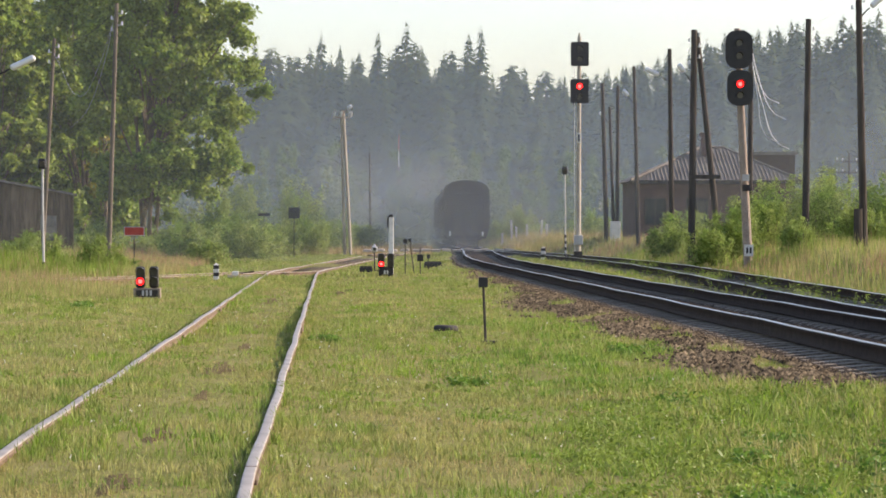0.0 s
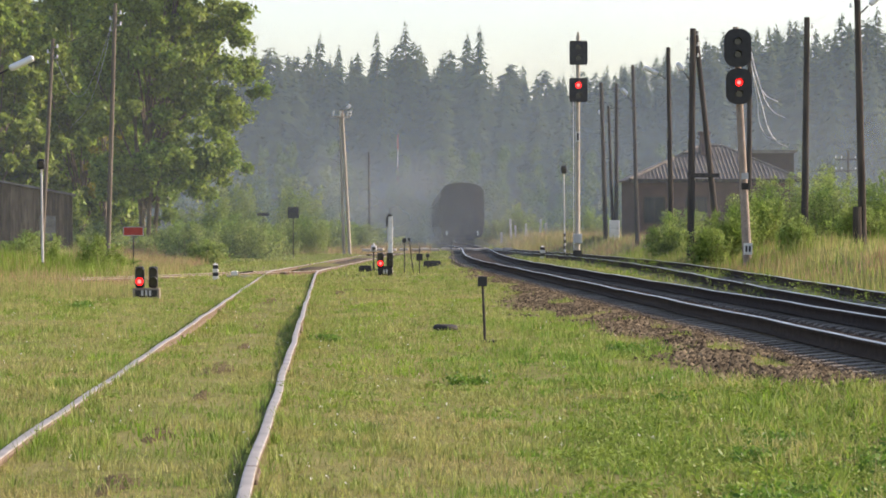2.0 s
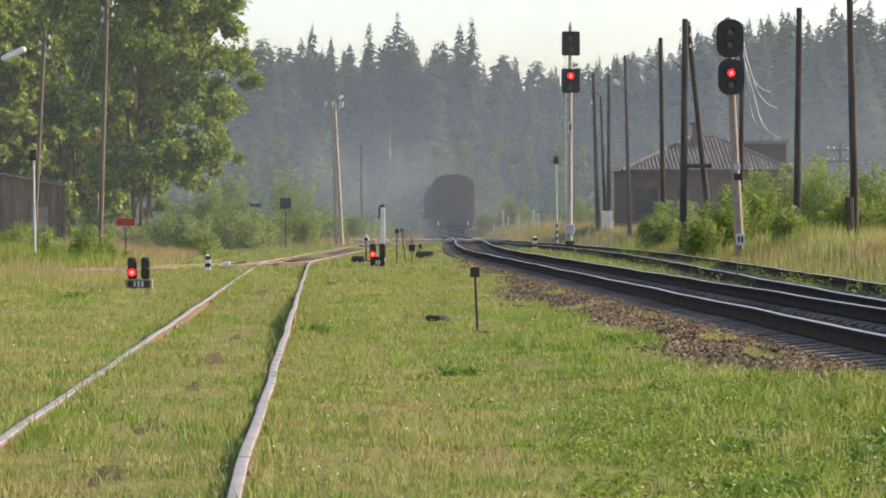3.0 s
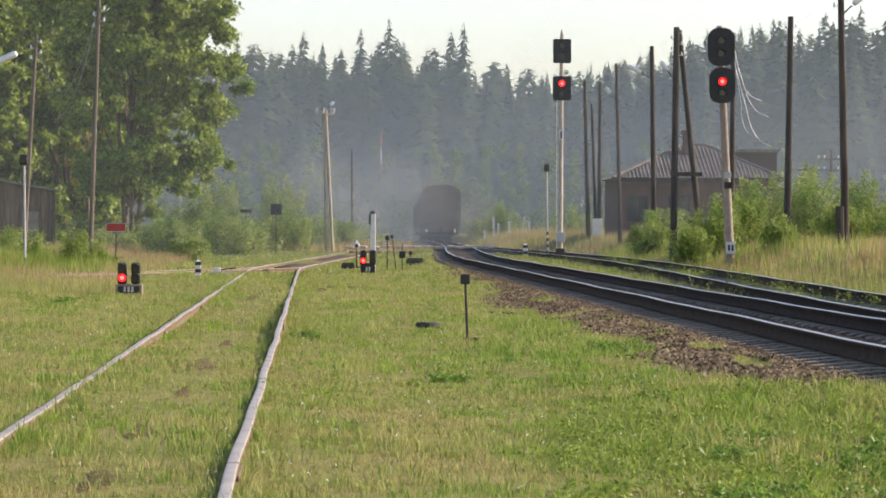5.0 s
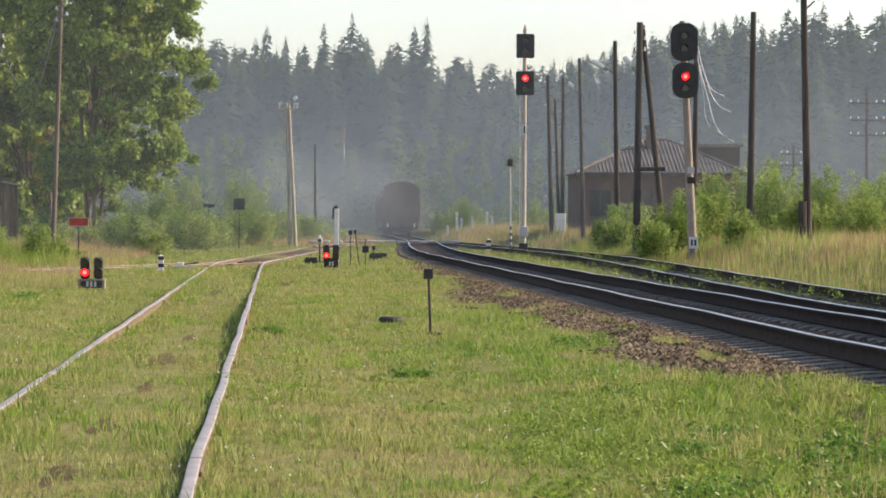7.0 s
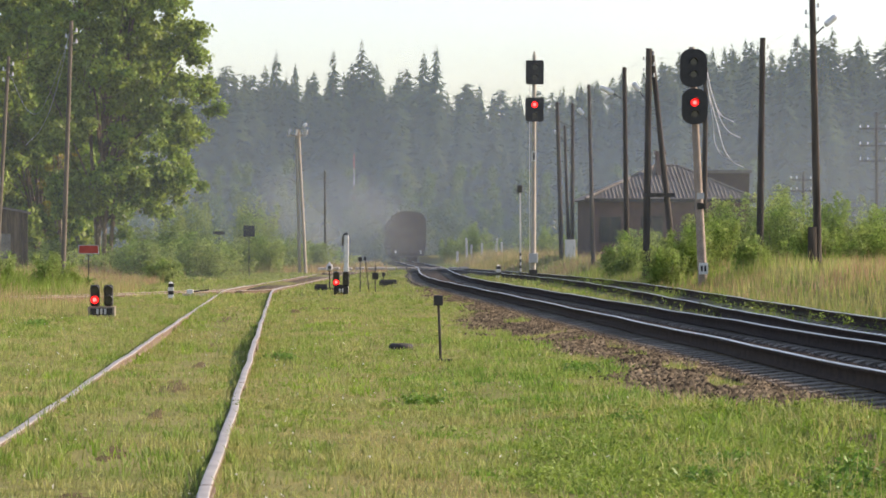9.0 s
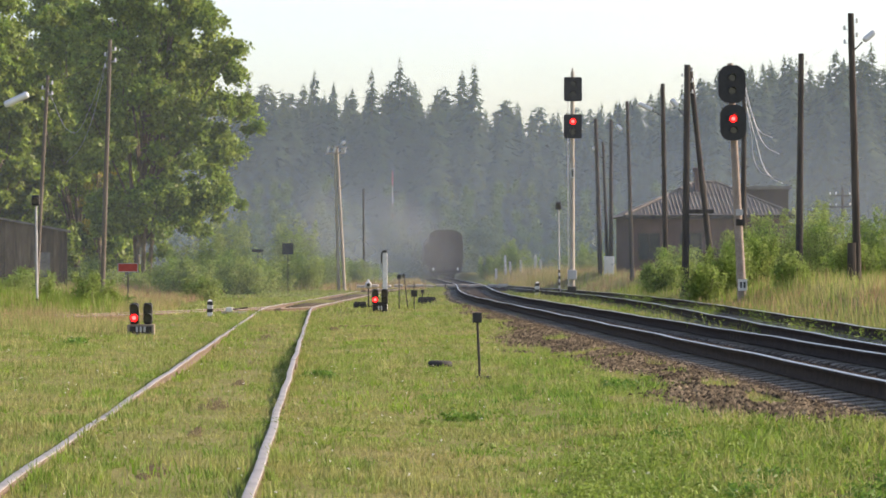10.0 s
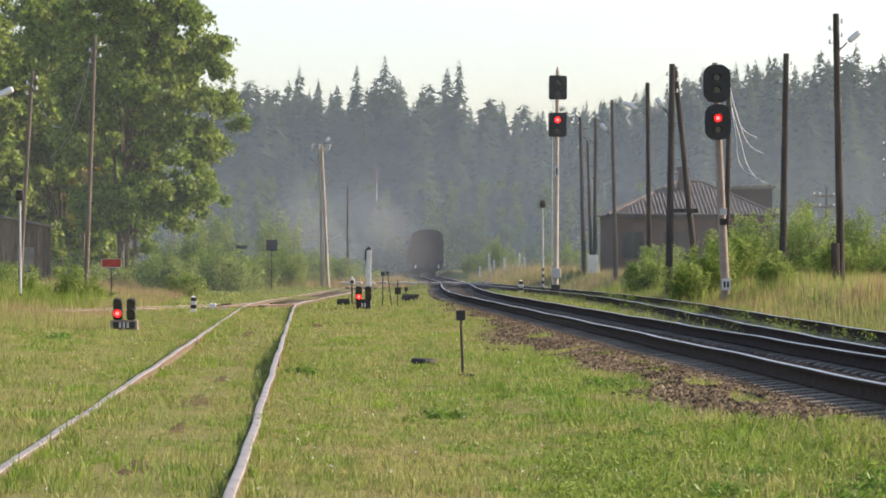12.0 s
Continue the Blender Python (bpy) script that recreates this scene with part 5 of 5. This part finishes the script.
blades("tall_grass", "tall green grass around the shed", 55000, 62, 200, LLO, LHI, 0.08, 0.4, 0.022, M_grass, 1.2, 0.3)
blades("tall_grass", "tall tawny grass beyond the far points", 30000, 165, 260, lambda y: main_x(y) + 2.5, lambda y: 0.2 * y, 0.4, 1.0, 0.05, M_straw, 1.0, 0.25)
blades("tall_grass", "tall tawny grass beyond the far points", 24000, 165, 260, lambda y: -0.05 * y, lambda y: main_x(y) - 2.6, 0.3, 0.8, 0.05, M_straw, 1.0, 0.25)


blades("tall_weeds", "tall green and yellow weeds in front of the shed", 12000, 84, 102, LLO, lambda y: -0.068 * y - 0.2, 0.35, 0.95, 0.03, M_weed, 1.0, 0.45, lambda x, y: patchy(x, y, 1.3, 15) > 0.4)
blades("tall_weeds", "tall green weeds along the foot of the bank shrubs", 9000, 88, 130, lambda y: loop_x(y) + 2.6, lambda y: loop_x(y) + 8, 0.3, 0.8, 0.03, M_weed, 1.0, 0.45, lambda x, y: patchy(x, y, 1.6, 16) > 0.5)


def lush(x, y):
    """Where the grass grows in fresh tufts."""
    return np.sin(x * 2.3 + np.sin(y * 0.9)) + np.sin(y * 1.1 + x * 0.7) + 0.8 * np.sin(y * 0.31 - x * 1.4) + 1.3 * sstep(0.8, 2.6, x) * (1 - sstep(22, 34, y)) > 1.25


def reddish(x, y):
    return np.sin(x * 0.8 + y * 0.11) + np.sin(y * 0.27 - x * 0.3) > 0.55


blades("grass_tufts", "fresh green grass tufts standing above the turf", 80000, 12.5, 60, LO, HI, 0.04, 0.13, 0.007, M_tuft, 1.0, 0.8, lush, tuft=14, spread=0.035, field=tallness, sparse=0.6)
blades("lush_grass", "thick fresh green grass along the foot of the gravel", 70000, 13.9, 44, lambda y: 1.0 + 0 * y, lambda y: 5.0 + 0 * y, 0.03, 0.095, 0.010, M_lush, 1.0, 1.1, near_ballast, tuft=16, spread=0.045, field=tallness)
blades("seeding_grass", "reddish seeding grass on the bank", 40000, 60, 190, BLO, BHI, 0.3, 0.7, 0.02, M_redgrass, 1.2, 0.3, reddish)
blades("seeding_grass", "reddish seeding grass around the shed", 40000, 88, 200, LLO, LHI, 0.3, 0.75, 0.02, M_redgrass, 1.2, 0.3, reddish)
blades("track_grass", "green grass growing along the loop track", 16000, 31, 150, lambda y: loop_x(y) - 1.5, lambda y: loop_x(y) + 2.2, 0.08, 0.28, 0.02, M_grass, 1.0, 0.5)


blades("dry_grass", "dry yellow grass in front of the shed", 26000, 62, 100, LLO, lambda y: -0.03 * y - 2.6, 0.12, 0.42, 0.012, M_straw, 1.2, 0.35)


CLUMPS = ((3.07, 19.3), (3.28, 16.8), (2.56, 15.2), (3.5, 32.6), (-0.04, 38), (3.0, 23.5), (2.75, 17.9), (2.3, 14.6), (3.05, 15.0), (3.55, 17.3), (3.8, 17.1), (3.65, 18.0), (1.35, 27), (-4.6, 52), (-3.3, 26))


def weed_clump(cx, cy):
    """A low clump of broad dark leaves that spread from several crowns."""
    k = 330
    c = np.stack([RNG.normal(0, 0.09, 9), RNG.normal(0, 0.2, 9), RNG.uniform(0.02, 0.06, 9)], 1)
    P = c[RNG.integers(0, 9, k)] + RNG.normal(0, 1, (k, 3)) * np.array([[0.055, 0.08, 0.03]])
    P[:, :2] += (cx, cy)
    P[:, 2] = np.maximum(P[:, 2], 0.012) + ground_z(P[:, 0], P[:, 1])
    V, F = leaf_soup(P, 0.023 if cy < 30 else 0.034, 0.3, 2.2)
    ob = part("weed_clump", soup("weed_clump", V, F, M_dock), M_dock)
    tagged(ob, "dark green clump of broad-leaved weeds in turf", "weeds", kind="stuff")


for cx, cy in CLUMPS:
    weed_clump(cx, cy)
blades("grass", "taller grass hiding part of the siding rail", 8000, 58, 74, lambda y: -2.45 + 0 * y, lambda y: -1.75 + 0 * y, 0.09, 0.23, 0.02, M_grass, 1.0, 0.5)


def weeds():
    """Broad-leaved weed clumps in the turf near the ballast and around the yard."""
    P = []
    for i in range(470):
        if i < 300:
            y = RNG.uniform(13, 26)
            x = RNG.uniform(0.09, 0.235) * y
        else:
            y = RNG.uniform(22, 80)
            x = RNG.uniform(-0.12 * y, 4.2)
        if bare(np.array(x), np.array(y)):
            continue
        k = RNG.integers(30, 110)
        r = RNG.uniform(0.05, 0.16)
        p = np.stack([x + RNG.normal(0, r, k), y + RNG.normal(0, r * 1.5, k), RNG.uniform(0.01, 0.075, k)], 1)
        p[:, 2] += ground_z(p[:, 0], p[:, 1])
        P.append(p)
    P = np.concatenate(P)
    V, F = leaf_soup(P, 0.017, 0.35, 2.2)
    ob = part("weeds", soup("weeds", V, F, M_weed), M_weed)
    tagged(ob, "fresh green broad-leaved weeds scattered in the turf", "weeds", kind="stuff")
    y = RNG.uniform(40, 110, 1300)
    x = loop_x(y) + RNG.normal(0, 0.9, 1300)
    keep = np.sin(y * 0.6) + np.sin(y * 0.23 + x) > 0.7
    x, y = x[keep], y[keep]
    P = np.stack([x, y, 0.12 + RNG.uniform(0, 0.28, len(x)) + sag(y)], 1)
    P = np.concatenate([P + RNG.normal(0, 0.07, P.shape) for k in range(12)])
    V, F = leaf_soup(P, 0.016, 0, 3.4)
    ob = part("track_weeds", soup("track_weeds", V, F, M_weed), M_weed)
    tagged(ob, "weeds sprouting between the loop rails", "weeds", kind="stuff")


weeds()


def stones(name, label, n, xf, y0, y1, zf, s0, s1, material, keep=None):
    y = (y0 ** 0.5 + RNG.uniform(0, 1, n) * (y1 ** 0.5 - y0 ** 0.5)) ** 2
    x = xf(y, n)
    if keep is not None:
        ok = keep(x, y)
        x, y = x[ok], y[ok]
        n = len(x)
    P = np.stack([x, y, zf(x, y)], 1)
    s = RNG.uniform(s0, s1, (n, 1, 1)) * RNG.uniform(0.6, 1.2, (n, 6, 1))
    d = np.array([(1, 0, 0), (0, 1, 0), (-1, 0, 0), (0, -1, 0), (0, 0, 0.8), (0, 0, -0.6)], float)
    a = RNG.uniform(0, 6.283, n)
    R = np.zeros((n, 3, 3))
    R[:, 0, 0] = R[:, 1, 1] = np.cos(a)
    R[:, 0, 1], R[:, 1, 0], R[:, 2, 2] = -np.sin(a), np.sin(a), 1
    V = P[:, None, :] + np.einsum("nij,kj->nki", R, d) * s
    F = np.array([(0, 1, 4), (1, 2, 4), (2, 3, 4), (3, 0, 4)])
    ob = part(name, soup(name, V.reshape(-1, 3), (np.arange(n)[:, None, None] * 6 + F[None]).reshape(-1, 3), material), material)
    tagged(ob, label, "gravel", kind="stuff")


def bare_earth():
    """Worn brown spots along the middle of the siding and in the yard."""
    for x0, y0, rx, ry in SPOTS:
        bm = B()
        n, mid = 22, bm.verts.new((0, 0, 0.05 if y0 > 60 else 0.002))
        ring = []
        for ring_r, up in ((0.6, 0.6), (1.0, -0.4)):
            row = []
            for k in range(n):
                a = 6.2832 * k / n
                q = ring_r * (1 + 0.22 * math.sin(3 * a + x0 * 9) + 0.14 * math.sin(7 * a + y0))
                x, y = math.cos(a) * rx * q, math.sin(a) * ry * q
                dz = float(ground_z(x0 + x, y0 + y) - ground_z(x0, y0))
                row.append(bm.verts.new((x, y, dz + 0.008 * up + (0.04 if y0 > 60 else 0.003) * (up > 0) * RNG.uniform(0.7, 1.2))))
            ring.append(row)
        for k in range(n):
            j = (k + 1) % n
            bm.faces.new((mid, ring[0][k], ring[0][j]))
            bm.faces.new((ring[0][k], ring[1][k], ring[1][j], ring[0][j]))
        ob = part("bare_earth", bm, M_earth, smooth=True)
        ob.matrix_basis = pose(x0, y0, float(ground_z(x0, y0)) + 0.006)
        tagged(ob, "worn patch of bare brown earth in turf", "earth", kind="structure")


bare_earth()

def clover():
    """White clover heads and pale straw bits lying in the turf."""
    n = 230
    y = 13 + 45 * RNG.uniform(0, 1, n) ** 1.4
    x = LO(y) + RNG.uniform(0, 1, n) * (np.minimum(HI(y), 3.6) - LO(y))
    ok = ~bare(x, y)
    x, y = x[ok], y[ok]
    P = np.stack([x, y, ground_z(x, y) + RNG.uniform(0.04, 0.09, len(x))], 1)
    P = np.concatenate([P + RNG.normal(0, 0.006, P.shape) for k in range(4)])
    V, F = leaf_soup(P, 0.011, 0, 1.3)
    ob = part("clover_flowers", soup("clover_flowers", V, F, M_petal), M_petal)
    tagged(ob, "tiny white clover flower heads in the grass", "flowers", kind="stuff")


clover()
blades("tall_stalks", "thin dry stalks standing at the edge of the gravel", 260, 13.5, 19, lambda y: 0.2 * y - 0.1, lambda y: 0.235 * y, 0.2, 0.5, 0.006, M_straw, 1.0, 0.3)


def trackside_lamp(x, y, h):
    t = thing("trackside_lamp", pose(x, y, float(ground_z(x, y)) - 0.02), "small grey point indicator lamp on a short post", "indicator lamp")
    bm = B()
    tube(bm, (0, 0, 0), (0, 0, h), 0.03, 0.025, 8)
    part("post", bm, M_iron, t)
    bm = B()
    box(bm, 0.2, 0.2, 0.22, pose(0, 0, h + 0.08), 0.05)
    hd = part("lantern", bm, M_greypaint, t, "pale grey lantern box")
    bm = B()
    bmesh.ops.create_cone(bm, cap_ends=True, segments=14, radius1=0.06, radius2=0.06, depth=0.03, matrix=pose(0, -0.11, h + 0.08, 90))
    part("lens", bm, M_lens, hd)
    bm = B()
    tube(bm, (0, 0, h + 0.18), (0, 0, h + 0.27), 0.05, 0.02, 8)
    part("vent", bm, M_greypaint, hd)


trackside_lamp(1.5, 95.5, 0.72)

stones("gravel", "brown gravel spilling from the foot of the ballast", 24000, lambda y, n: main_x(y) - 1.4 - np.abs(RNG.normal(0.3, 0.6, n)), 21.5, 95, lambda x, y: np.maximum(ground_z(x, y), 0.085 - 0.44 * np.clip(main_x(y) - x - 1.42, 0, 1)) + 0.012, 0.016, 0.05, M_stone, bare)
stones("ballast_stones", "dark crushed stone between the sleepers", 26000, lambda y, n: main_x(y) + RNG.uniform(-1.7, 1.5, n), 14, 95, lambda x, y: RAIL_TOP - 0.216 - 0.44 * np.clip(main_x(y) - x - 1.42, 0, 1), 0.012, 0.027, M_ballast)


# ---- what moves ----
def motions():
    rear = ((0, 196), (3, 214), (6, 234), (9, 256), (12, 279))
    for k, wg in enumerate(WAGONS):
        rows = []
        for t, y in rear:
            y = y + k * 14.9
            x = float(main_x(y))
            a = -math.degrees(math.atan2(float(main_x(y + 12)) - x, 12))
            rows.append((t, pose(x, y, RAIL_TOP + float(sag(y)), 0, 0, a)))
        walk(wg, rows)
    for k, (x, y, z, vx, vy) in enumerate(((6.0, 205, 3.0, -0.22, 3.0), (3.8, 232, 4.6, -0.1, 1.8), (9.6, 191.5, 1.2, -0.4, 4.4))):
        walk(PUFFS[k], [(t, pose(x + vx * t, y + vy * t, z + 0.05 * t, 0, 0, 4 * math.sin(k + t * 0.2))) for t in (0, 4, 8, 12)])


motions()
